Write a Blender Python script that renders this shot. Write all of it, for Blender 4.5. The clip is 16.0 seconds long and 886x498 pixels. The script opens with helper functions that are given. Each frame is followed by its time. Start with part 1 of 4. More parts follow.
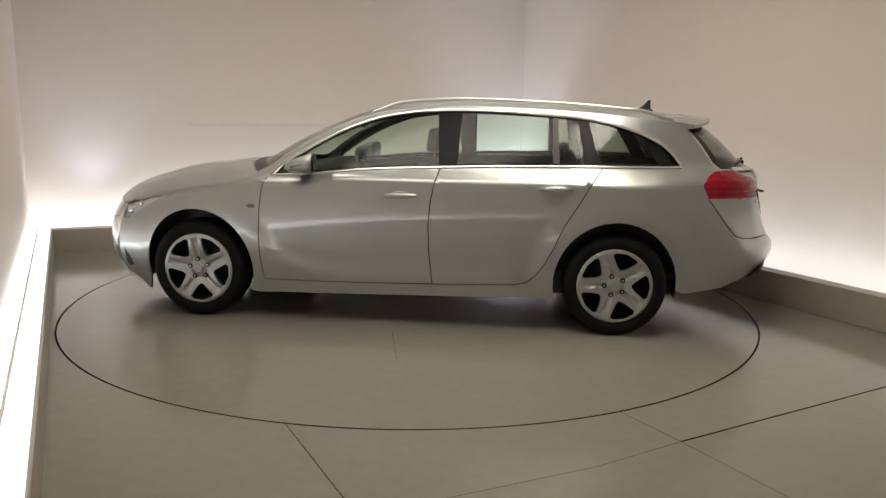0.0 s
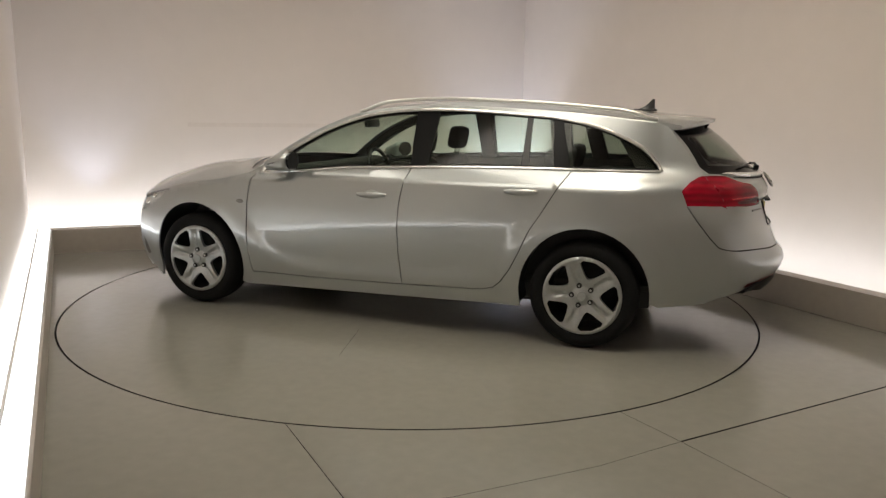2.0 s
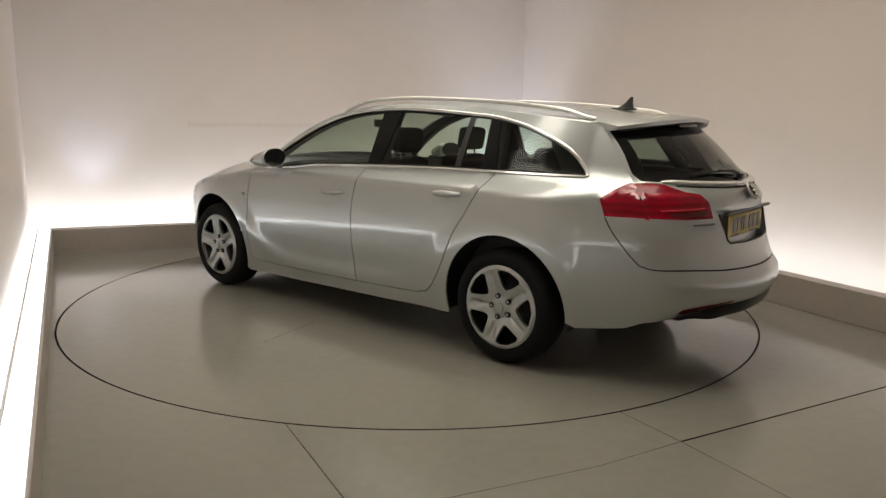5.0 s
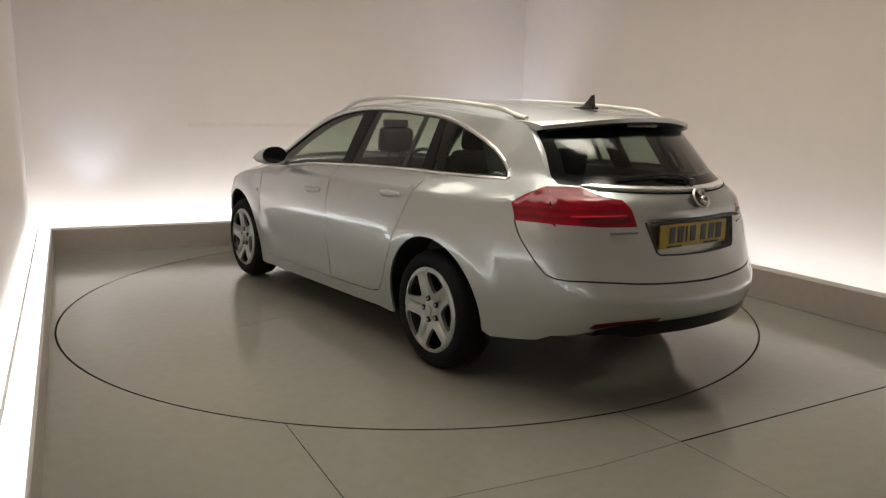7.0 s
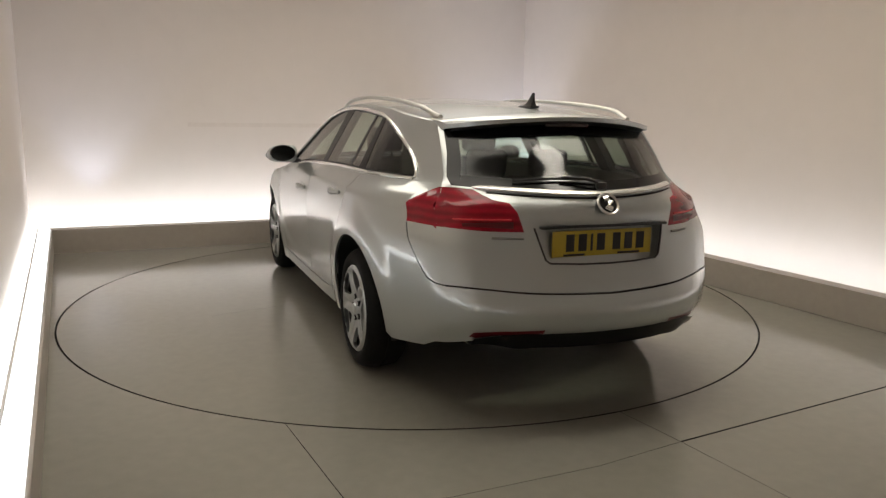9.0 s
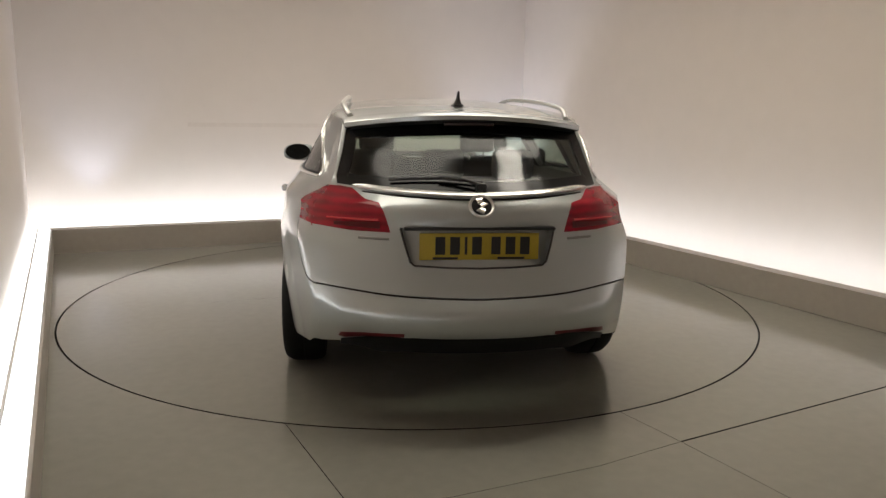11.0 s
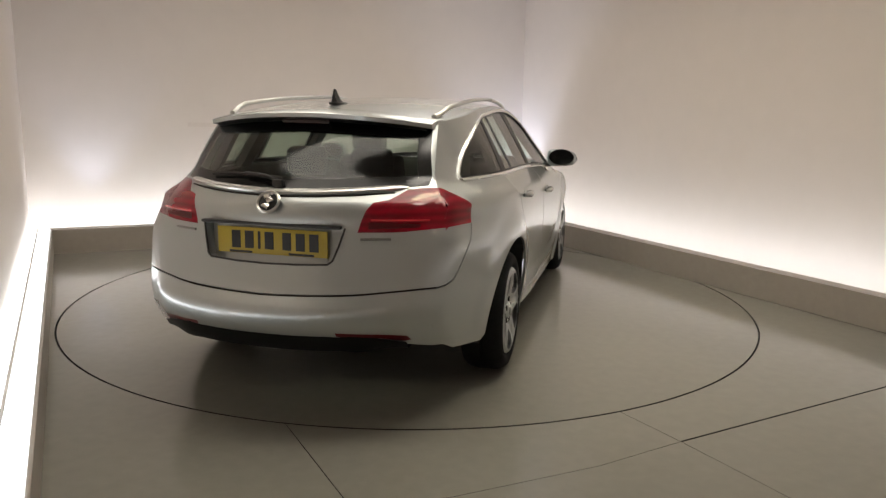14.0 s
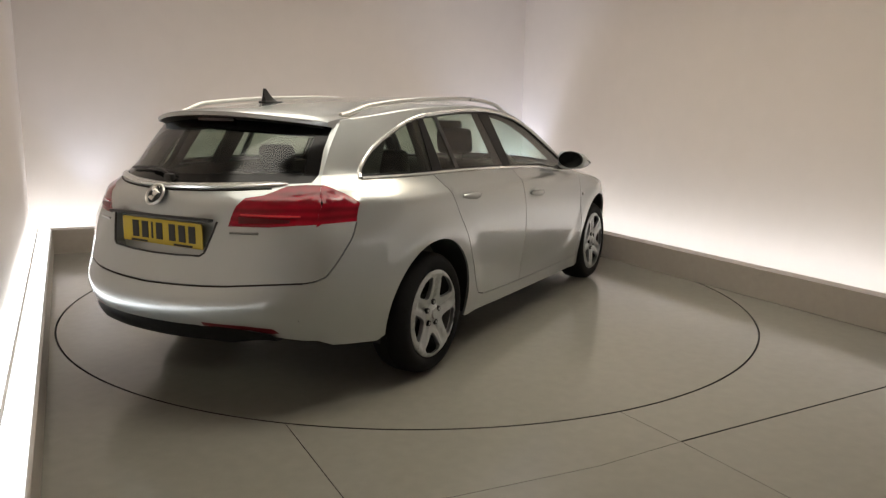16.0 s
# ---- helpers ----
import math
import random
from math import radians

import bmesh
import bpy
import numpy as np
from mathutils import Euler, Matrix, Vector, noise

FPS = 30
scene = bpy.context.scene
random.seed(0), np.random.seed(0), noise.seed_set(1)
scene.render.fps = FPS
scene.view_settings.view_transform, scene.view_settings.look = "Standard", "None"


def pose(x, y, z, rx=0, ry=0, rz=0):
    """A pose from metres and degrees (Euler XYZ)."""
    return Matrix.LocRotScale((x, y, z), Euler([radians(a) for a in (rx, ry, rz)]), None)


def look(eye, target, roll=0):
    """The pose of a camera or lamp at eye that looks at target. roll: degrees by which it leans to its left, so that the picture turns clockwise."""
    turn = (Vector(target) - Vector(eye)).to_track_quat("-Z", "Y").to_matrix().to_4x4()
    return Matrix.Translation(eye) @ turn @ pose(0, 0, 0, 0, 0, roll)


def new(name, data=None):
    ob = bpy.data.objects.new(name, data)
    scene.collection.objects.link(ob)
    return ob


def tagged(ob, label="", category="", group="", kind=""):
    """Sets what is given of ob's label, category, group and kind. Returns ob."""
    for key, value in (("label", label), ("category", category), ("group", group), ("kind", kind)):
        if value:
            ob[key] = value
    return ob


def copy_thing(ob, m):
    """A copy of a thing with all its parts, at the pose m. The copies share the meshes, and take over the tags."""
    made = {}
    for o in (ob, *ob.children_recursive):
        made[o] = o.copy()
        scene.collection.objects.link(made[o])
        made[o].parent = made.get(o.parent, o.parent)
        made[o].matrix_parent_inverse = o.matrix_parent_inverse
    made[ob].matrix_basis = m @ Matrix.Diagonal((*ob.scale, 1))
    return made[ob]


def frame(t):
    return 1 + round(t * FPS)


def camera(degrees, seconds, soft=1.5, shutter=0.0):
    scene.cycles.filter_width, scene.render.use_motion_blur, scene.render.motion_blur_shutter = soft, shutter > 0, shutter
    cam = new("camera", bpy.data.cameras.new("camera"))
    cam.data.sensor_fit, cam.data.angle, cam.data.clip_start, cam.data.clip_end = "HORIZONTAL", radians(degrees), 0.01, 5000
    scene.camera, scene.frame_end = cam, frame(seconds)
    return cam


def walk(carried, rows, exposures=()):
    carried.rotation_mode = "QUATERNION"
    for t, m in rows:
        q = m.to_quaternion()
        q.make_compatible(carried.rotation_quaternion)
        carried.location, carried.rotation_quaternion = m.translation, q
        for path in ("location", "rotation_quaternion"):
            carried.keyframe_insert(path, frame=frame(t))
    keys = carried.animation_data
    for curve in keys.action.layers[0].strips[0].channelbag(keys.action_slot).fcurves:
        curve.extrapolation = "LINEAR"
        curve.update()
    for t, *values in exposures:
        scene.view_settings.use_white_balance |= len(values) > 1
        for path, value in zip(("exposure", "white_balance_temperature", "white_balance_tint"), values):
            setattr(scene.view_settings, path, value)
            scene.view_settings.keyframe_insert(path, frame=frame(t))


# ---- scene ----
# ---- camera: fixed on the wall of the studio, the turntable's middle is the origin ----
EYE = Vector((0.0, -5.5295, 1.3928))
cam = camera(61.80, 16.0, soft=1.35)
VIEW = look(EYE, EYE + Vector((0.03845, 0.98226, -0.18354)), 0.994)
walk(cam, [(0.0, VIEW), (16.0, VIEW)], exposures=[(0.0, 0.0, 6500, 10), (16.0, 0.0, 6500, 10)])

# ---- the walls of the studio: unit normal and distance of each kerb line, and gap from kerb face to wall ----
BACK = ((-0.362, 0.932), 2.585, 0.50)
RIGHT = ((0.897, 0.442), 2.38, 0.50)
FRONT = ((0.362, -0.932), 5.9, 0.0)
LEFT = ((-0.908, -0.418), 2.478, 0.20)
KERB_H, KERB_W, WALL_H = 0.23, 0.13, 3.1
RADIUS = 2.447


def meet(a, da, b, db):
    """Where two of the lines cross, each moved outward by da or db."""
    (ax, ay), d, _ = a
    (bx, by), e, _ = b
    d, e = d + da, e + db
    k = ax * by - ay * bx
    return Vector(((d * by - e * ay) / k, (ax * e - bx * d) / k))


# ---- world ----
world = bpy.data.worlds.new("world")
scene.world = world
world.use_nodes = True
world.node_tree.nodes["Background"].inputs[0].default_value = (0.0, 0.0, 0.0, 1)


# ---- materials ----
def material(name, color, rough=0.5, metal=0.0, vary=0.0, scale=4.0, bump=0.0, bump_scale=60.0, coat=0.0, emit=0.0, spec=0.5, worn=0.0):
    m = bpy.data.materials.new(name)
    m.use_nodes = True
    nt = m.node_tree
    b = nt.nodes["Principled BSDF"]
    b.inputs["Base Color"].default_value = (*color, 1)
    b.inputs["Roughness"].default_value = rough
    b.inputs["Metallic"].default_value = metal
    b.inputs["Coat Weight"].default_value = coat
    b.inputs["Coat Roughness"].default_value = 0.04
    b.inputs["Specular IOR Level"].default_value = spec
    if emit:
        b.inputs["Emission Color"].default_value = (*color, 1)
        b.inputs["Emission Strength"].default_value = emit
    co = nt.nodes.new("ShaderNodeTexCoord")
    if vary:
        big, fine = nt.nodes.new("ShaderNodeTexNoise"), nt.nodes.new("ShaderNodeTexNoise")
        big.inputs["Scale"].default_value, fine.inputs["Scale"].default_value = scale * 0.25, scale * 6
        big.inputs["Detail"].default_value = 5
        mix = nt.nodes.new("ShaderNodeMath")
        mix.operation = "ADD"
        ramp = nt.nodes.new("ShaderNodeMapRange")
        ramp.inputs[1].default_value, ramp.inputs[2].default_value = 0.6, 1.4
        ramp.inputs[3].default_value, ramp.inputs[4].default_value = 1 - vary, 1 + vary
        hsv = nt.nodes.new("ShaderNodeHueSaturation")
        hsv.inputs["Color"].default_value = (*color, 1)
        for n in (big, fine):
            nt.links.new(co.outputs["Object"], n.inputs["Vector"])
        nt.links.new(big.outputs[0], mix.inputs[0])
        nt.links.new(fine.outputs[0], mix.inputs[1])
        nt.links.new(mix.outputs[0], ramp.inputs[0])
        nt.links.new(ramp.outputs[0], hsv.inputs["Value"])
        nt.links.new(hsv.outputs[0], b.inputs["Base Color"])
        rr = nt.nodes.new("ShaderNodeMapRange")
        rr.inputs[1].default_value, rr.inputs[2].default_value = 0.3, 0.7
        rr.inputs[3].default_value, rr.inputs[4].default_value = rough * (1 - 0.6 * vary - worn), min(1, rough * (1 + 0.6 * vary + worn))
        nt.links.new(big.outputs[0], rr.inputs[0])
        nt.links.new(rr.outputs[0], b.inputs["Roughness"])
    if bump:
        n, bp = nt.nodes.new("ShaderNodeTexNoise"), nt.nodes.new("ShaderNodeBump")
        n.inputs["Scale"].default_value = bump_scale
        n.inputs["Detail"].default_value = 4
        bp.inputs["Strength"].default_value, bp.inputs["Distance"].default_value = bump, 0.004
        nt.links.new(co.outputs["Object"], n.inputs["Vector"])
        nt.links.new(n.outputs[0], bp.inputs["Height"])
        nt.links.new(bp.outputs[0], b.inputs["Normal"])
    return m


M_WALL = material("wall_paint", (0.668, 0.600, 0.552), 0.75, vary=0.02, scale=1.0, bump=0.08, bump_scale=120)
M_WALLBAND = material("wall_joint", (0.635, 0.562, 0.512), 0.8, vary=0.05, scale=3.0)
M_CEIL = material("ceiling_paint", (0.62, 0.55, 0.475), 0.8, vary=0.04, scale=2.0)
M_KERB = material("kerb_paint", (0.345, 0.308, 0.268), 0.5, vary=0.06, scale=3.0, bump=0.1)
M_FLOOR = material("floor_paint", (0.262, 0.254, 0.218), 0.155, vary=0.06, scale=2.5, worn=0.28, bump=0.012, bump_scale=160)
M_TABLE = material("turntable_paint", (0.255, 0.247, 0.210), 0.145, vary=0.06, scale=2.5, worn=0.28, bump=0.012, bump_scale=160)
# near-black for floor joints, panel gaps and the line under the strip
M_GROOVE = material("groove_dark", (0.02, 0.017, 0.014), 0.9)
M_LED = material("led_light", (0.88, 0.94, 1.0), emit=25.5)
M_LED_SOFT = material("led_light_dimmed", (0.88, 0.94, 1.0), emit=15.5)
M_PANEL = material("panel_light", (1.0, 0.92, 0.80), emit=14.0)
# glow of the added panels that imitate an evenly bright ceiling
M_CEILING_FILL = material("ceiling_fill", (1.0, 0.93, 0.81), emit=3.45)
M_GLOW = material("kerb_glow", (0.92, 0.97, 1.0), emit=1.7)
M_GLOW_WALL = material("wallside_glow", (0.90, 0.96, 1.0), emit=5.6)
M_WHITE = material("white_plastic", (0.75, 0.75, 0.74), 0.4)


def glass_material(name, tint, gloss=0.10):
    m = bpy.data.materials.new(name)
    m.use_nodes = True
    nt = m.node_tree
    nt.nodes.remove(nt.nodes["Principled BSDF"])
    tr, gl, mx, fr, pw, mr = (nt.nodes.new("ShaderNode" + n) for n in ("BsdfTransparent", "BsdfGlossy", "MixShader", "LayerWeight", "Math", "MapRange"))
    tr.inputs[0].default_value = (*tint, 1)
    gl.inputs["Roughness"].default_value = gloss
    pw.operation = "POWER"
    pw.inputs[1].default_value = 3.6
    mr.inputs[3].default_value, mr.inputs[4].default_value = 0.036, 0.95
    nt.links.new(fr.outputs["Facing"], pw.inputs[0])
    nt.links.new(pw.outputs[0], mr.inputs[0])
    nt.links.new(mr.outputs[0], mx.inputs[0])
    nt.links.new(tr.outputs[0], mx.inputs[1])
    nt.links.new(gl.outputs[0], mx.inputs[2])
    nt.links.new(mx.outputs[0], nt.nodes["Material Output"].inputs[0])
    fr.inputs["Blend"].default_value = 0.5
    return m


def paint_material(name, color):
    """Silver metallic lacquer: fine flakes under a clear coat."""
    m = material(name, color, 0.40, 0.80, coat=1.0)
    nt = m.node_tree
    b = nt.nodes["Principled BSDF"]
    b.inputs["Coat IOR"].default_value = 1.7
    co, vo, mr, nz, mr2 = (nt.nodes.new("ShaderNode" + n) for n in ("TexCoord", "TexVoronoi", "MapRange", "TexNoise", "MapRange"))
    vo.inputs["Scale"].default_value = 900.0
    nz.inputs["Scale"].default_value = 3.0
    mr.inputs[3].default_value, mr.inputs[4].default_value = 0.33, 0.46
    mr2.inputs[3].default_value, mr2.inputs[4].default_value = 0.05, 0.09
    nt.links.new(co.outputs["Object"], vo.inputs["Vector"])
    nt.links.new(co.outputs["Object"], nz.inputs["Vector"])
    nt.links.new(vo.outputs["Color"], mr.inputs[0])
    nt.links.new(mr.outputs[0], b.inputs["Roughness"])
    nt.links.new(nz.outputs[0], mr2.inputs[0])
    nt.links.new(mr2.outputs[0], b.inputs["Coat Roughness"])
    return m


M_PAINT = paint_material("silver_paint", (0.425, 0.450, 0.446))
M_GLASS = glass_material("window_glass", (0.70, 0.78, 0.70))
M_DARKGLASS = glass_material("tinted_glass", (0.46, 0.52, 0.46))
M_CLEAR = glass_material("lamp_glass", (0.92, 0.93, 0.93))
M_PILLAR = material("pillar_black", (0.007, 0.007, 0.007), 0.3, spec=0.12)
M_BLACK = material("black_plastic", (0.012, 0.012, 0.012), 0.35, vary=0.2, scale=8, bump=0.05, bump_scale=300)
M_GLOSSBLACK = material("gloss_black", (0.006, 0.006, 0.006), 0.16, spec=0.25)
M_RUBBER = material("tyre_rubber", (0.008, 0.008, 0.008), 0.8, vary=0.25, scale=10, bump=0.2, bump_scale=120, spec=0.2)
M_CHROME = material("chrome", (0.92, 0.92, 0.90), 0.20, 1.0)
M_STRIP = material("bright_strip", (0.82, 0.82, 0.80), 0.20, 0.7)
M_ALU = material("silver_trim", (0.62, 0.61, 0.58), 0.28, 0.8, vary=0.05, scale=10)
M_COVER = material("wheel_cover_silver", (0.44, 0.46, 0.455), 0.33, 0.85, vary=0.08, scale=12)
M_RED = material("red_lens", (0.40, 0.010, 0.016), 0.22, coat=0.4, spec=0.2, vary=0.25, scale=30)


def ribbed(m, low, high, scale):
    """Fine level ribs inside a lens."""
    nt = m.node_tree
    co, wv, nz, mx, ad = (nt.nodes.new("ShaderNode" + n) for n in ("TexCoord", "TexWave", "TexNoise", "Mix", "Math"))
    wv.bands_direction = "Z"
    wv.inputs["Scale"].default_value = scale
    wv.inputs["Distortion"].default_value = 1.5
    nz.inputs["Scale"].default_value = 7.0
    ad.operation = "MULTIPLY_ADD"
    ad.inputs[1].default_value = 0.45
    mx.data_type = "RGBA"
    mx.inputs[6].default_value, mx.inputs[7].default_value = (*low, 1), (*high, 1)
    for n in (wv, nz):
        nt.links.new(co.outputs["Object"], n.inputs["Vector"])
    nt.links.new(wv.outputs["Fac"], ad.inputs[0])
    nt.links.new(nz.outputs[0], ad.inputs[2])
    nt.links.new(ad.outputs[0], mx.inputs[0])
    nt.links.new(mx.outputs[2], nt.nodes["Principled BSDF"].inputs["Base Color"])


ribbed(M_RED, (0.075, 0.001, 0.004), (0.29, 0.002, 0.014), 9.0)
M_LITRED = material("bright_red_lens", (0.62, 0.03, 0.045), 0.2, coat=0.2)
M_MIDRED = material("reflector_red", (0.10, 0.003, 0.007), 0.3, spec=0.3, vary=0.15, scale=30)
M_DARKRED = material("dark_red_lens", (0.022, 0.002, 0.003), 0.25, coat=0.4)
M_YELLOW = material("yellow_plate", (0.46, 0.34, 0.03), 0.40, vary=0.06, scale=20)
M_INK = material("plate_ink", (0.012, 0.012, 0.012), 0.4)
M_TRIM = material("interior_trim", (0.035, 0.034, 0.033), 0.75, vary=0.2, scale=15, bump=0.1, bump_scale=400)
M_SEAT = material("seat_cloth", (0.045, 0.044, 0.043), 0.9, vary=0.3, scale=40, bump=0.3, bump_scale=500)
M_LINER = material("headlining", (0.42, 0.40, 0.36), 0.9, vary=0.05, scale=10)
M_SPARKLE = material("lamp_reflector", (0.90, 0.91, 0.92), 0.25, 0.5, bump=1.0, bump_scale=45)
M_GREYBAR = material("grey_badge", (0.22, 0.22, 0.21), 0.3, 0.5)


# ---- mesh helpers ----
def mesh_of(name, verts, faces, mat, smooth=False):
    me = bpy.data.meshes.new(name)
    me.from_pydata([tuple(v) for v in verts], [], faces)
    me.materials.append(mat)
    me.polygons.foreach_set("use_smooth", [smooth] * len(me.polygons))
    return new(name, me)


def prism(name, poly, z0, z1, mat):
    n = len(poly)
    verts = [(p[0], p[1], z0) for p in poly] + [(p[0], p[1], z1) for p in poly]
    faces = [tuple(range(n))[::-1], tuple(range(n, 2 * n))] + [(i, (i + 1) % n, n + (i + 1) % n, n + i) for i in range(n)]
    return mesh_of(name, verts, faces, mat)


def band(i, o0, o1, prev, pa0, pa1, nxt, nb0, nb1):
    """A strip along wall line i between offsets o0 and o1, mitred with its neighbours."""
    return [meet(prev, pa0, i, o0), meet(i, o0, nxt, nb0), meet(i, o1, nxt, nb1), meet(prev, pa1, i, o1)]


def ccw(poly):
    a = sum(p[0] * q[1] - q[0] * p[1] for p, q in zip(poly, poly[1:] + poly[:1]))
    return poly if a > 0 else poly[::-1]


RING = [BACK, LEFT, FRONT, RIGHT]
SIDES = {"back": (BACK, LEFT, RIGHT), "left": (LEFT, FRONT, BACK), "right": (RIGHT, BACK, FRONT), "front": (FRONT, RIGHT, LEFT)}
for side_name, (i, pv, nx) in SIDES.items():
    w = ccw(band(i, i[2], i[2] + 0.12, pv, pv[2], pv[2] + 0.12, nx, nx[2], nx[2] + 0.12))
    tagged(prism("wall_" + side_name, w, -0.05, WALL_H, M_WALL), "smooth beige painted studio wall lit from below", "wall", kind="structure")
    if i is FRONT:
        continue
    fo = lambda q, o: (q[2] if q is FRONT else o)
    k = ccw(band(i, 0, KERB_W, pv, fo(pv, 0), fo(pv, KERB_W), nx, fo(nx, 0), fo(nx, KERB_W)))
    kerb = prism("kerb_" + side_name, k, 0.0, KERB_H, M_KERB)
    tagged(kerb, "low taupe painted kerb hiding the light trough", "kerb", kind="structure")
    a, b = (KERB_W + 0.012, i[2] - 0.02) if i is LEFT else (KERB_W + 0.05, KERB_W + 0.12)
    led = prism("led_strip", ccw(band(i, a, b, pv, fo(pv, a) - 0.02 * (pv is FRONT), fo(pv, b) - 0.02 * (pv is FRONT), nx, fo(nx, a) - 0.02 * (nx is FRONT), fo(nx, b) - 0.02 * (nx is FRONT))), 0.05, 0.07, M_LED_SOFT if i is RIGHT else M_LED)
    tagged(led, "long cool white light strip in the trough", "light strip", group="cove light strips")

# two white strips on the left kerb, given their own glow, stronger beside the wall
for lo, hi in ((0.016, KERB_W - 0.018), (KERB_W + 0.004, LEFT[2] - 0.004)):
    cap = ccw(band(LEFT, lo, hi, FRONT, -0.02, -0.02, BACK, lo if hi < 0.14 else KERB_W + 0.02, hi if hi < 0.14 else KERB_W + 0.04))
    tagged(prism("light_cover", cap, KERB_H if hi < 0.14 else KERB_H - 0.02, KERB_H + 0.008, M_GLOW if hi < 0.14 else M_GLOW_WALL), "glowing white light cover along the kerb", "light cover", group="kerb light covers")


def spotlight(corner, inward, tilt, watts, spread):
    """A small up-light can in the corner of the trough with its lamp."""
    base = new("uplight")
    at = Vector((*corner, 0.06))
    base.matrix_basis = Matrix.Translation(at)
    can = prism("can", [c * 0.045 for c in (Vector((math.cos(k * math.pi / 8), math.sin(k * math.pi / 8))) for k in range(16))], -0.06, 0.06, M_WHITE)
    can.parent = base
    tagged(base, "small white up-light in the corner of the trough", "up-light", group="corner up-lights")
    la = bpy.data.lights.new("uplight_lamp", "SPOT")
    la.energy, la.color, la.spot_size, la.spot_blend, la.shadow_soft_size = watts, (0.62, 0.73, 1.0), spread, 0.75, 0.03
    ob = new("uplight_lamp", la)
    ob.matrix_basis = look(at + Vector((0, 0, 0.09)), at + Vector((inward[0] * tilt, inward[1] * tilt, 3.0)))


spotlight(meet(BACK, 0.34, RIGHT, 0.34), (-0.6, -0.2), 0.6, 190, radians(72))
spotlight(meet(BACK, 0.22, LEFT, -0.30), (0.5, 0.25), 0.5, 34, radians(70))

# thin level band on the back wall, slightly darker than its paint
band_a, band_b = (meet(BACK, BACK[2] - 0.0015, LEFT, 0.2), meet(BACK, BACK[2] - 0.0015, RIGHT, 0.5))
band_dir = (band_b - band_a).normalized()
band_n = Vector((-BACK[0][0], -BACK[0][1])) * 0.006
ja, jb = band_a + band_dir * 1.52, band_a + band_dir * 3.4
tagged(prism("trim_wall_band", ccw([ja, jb, jb - band_n, ja - band_n]), 1.185, 1.228, M_WALLBAND), "faint joint line on the beige wall", "wall joint", kind="structure")

corners = [meet(BACK, 0.62, LEFT, 0.32), meet(BACK, 0.62, RIGHT, 0.62), meet(FRONT, 0.12, RIGHT, 0.62), meet(FRONT, 0.12, LEFT, 0.32)]
tagged(prism("ceiling", ccw(corners), WALL_H, WALL_H + 0.1, M_CEIL), "plain pale studio ceiling", "ceiling", kind="structure")

# ---- flat layouts turned into meshes ----
from mathutils.geometry import delaunay_2d_cdt


def resample(line, step, closed=False):
    pts = [Vector(p) for p in line] + ([Vector(line[0])] if closed else [])
    out = []
    for a, b in zip(pts, pts[1:]):
        n = max(1, math.ceil((b - a).length / step))
        out += [a.lerp(b, i / n) for i in range(n)]
    return out if closed else out + [pts[-1]]


def inside(p, poly):
    x, y, hit = p[0], p[1], False
    j = len(poly) - 1
    for i in range(len(poly)):
        if (poly[i][1] > y) != (poly[j][1] > y) and x < (poly[j][0] - poly[i][0]) * (y - poly[i][1]) / (poly[j][1] - poly[i][1]) + poly[i][0]:
            hit = not hit
        j = i
    return hit


def off_line(p, line):
    best = 9.0
    for a, b in zip(line, line[1:]):
        d = b - a
        t = max(0.0, min(1.0, (p - a).dot(d) / max(d.length_squared, 1e-12)))
        best = min(best, (p - a - d * t).length)
    return best


def doubled(line, g):
    """The two borders of a groove of half width g along a line."""
    one, two = [], []
    for i, p in enumerate(line):
        d = (line[min(i + 1, len(line) - 1)] - line[max(i - 1, 0)]).normalized()
        n = Vector((-d.y, d.x)) * g
        one.append(p + n)
        two.append(p - n)
    return one + two[::-1]


def layout(outline, loops, seams, step, fine, classify, cuts=()):
    """Triangulates a flat outline with closed loops and grooves in it. Returns points and {region: triangles}."""
    pts, edges = [], []

    def put(line, closed=True):
        k = len(pts)
        pts.extend(line)
        edges.extend((k + i, k + i + 1) for i in range(len(line) - 1))
        if closed:
            edges.append((k + len(line) - 1, k))

    edge = resample(outline, fine, True)
    put(edge)
    for lp in loops:
        put(resample(lp, fine, True))
    for line in cuts:
        put(resample(line, fine), False)
    centre = []
    for line, g in seams:
        line = resample(line, fine)
        centre.append((line, g))
        put(doubled(line, g))
    near = np.array([tuple(p) for p in pts])
    x0, y0, x1, y1 = near[:, 0].min(), near[:, 1].min(), near[:, 0].max(), near[:, 1].max()
    for i in range(int((x1 - x0) / step) + 1):
        for j in range(int((y1 - y0) / (step * 0.87)) + 1):
            p = Vector((x0 + (i + 0.5 * (j % 2)) * step, y0 + j * step * 0.87))
            if inside(p, outline) and np.hypot(near[:, 0] - p.x, near[:, 1] - p.y).min() > fine * 0.7:
                pts.append(p)
    v, _, f, *_ = delaunay_2d_cdt(pts, edges, [], 0, 1e-6)
    regions = {}
    for t in f:
        c = (v[t[0]] + v[t[1]] + v[t[2]]) / 3
        if not inside(c, outline):
            continue
        name = None
        for line, g in centre:
            if off_line(c, line) < g * 0.999:
                name = "gap"
                break
        name = name or classify(c)
        if name:
            regions.setdefault(name, []).append(tuple(t))
    return v, regions


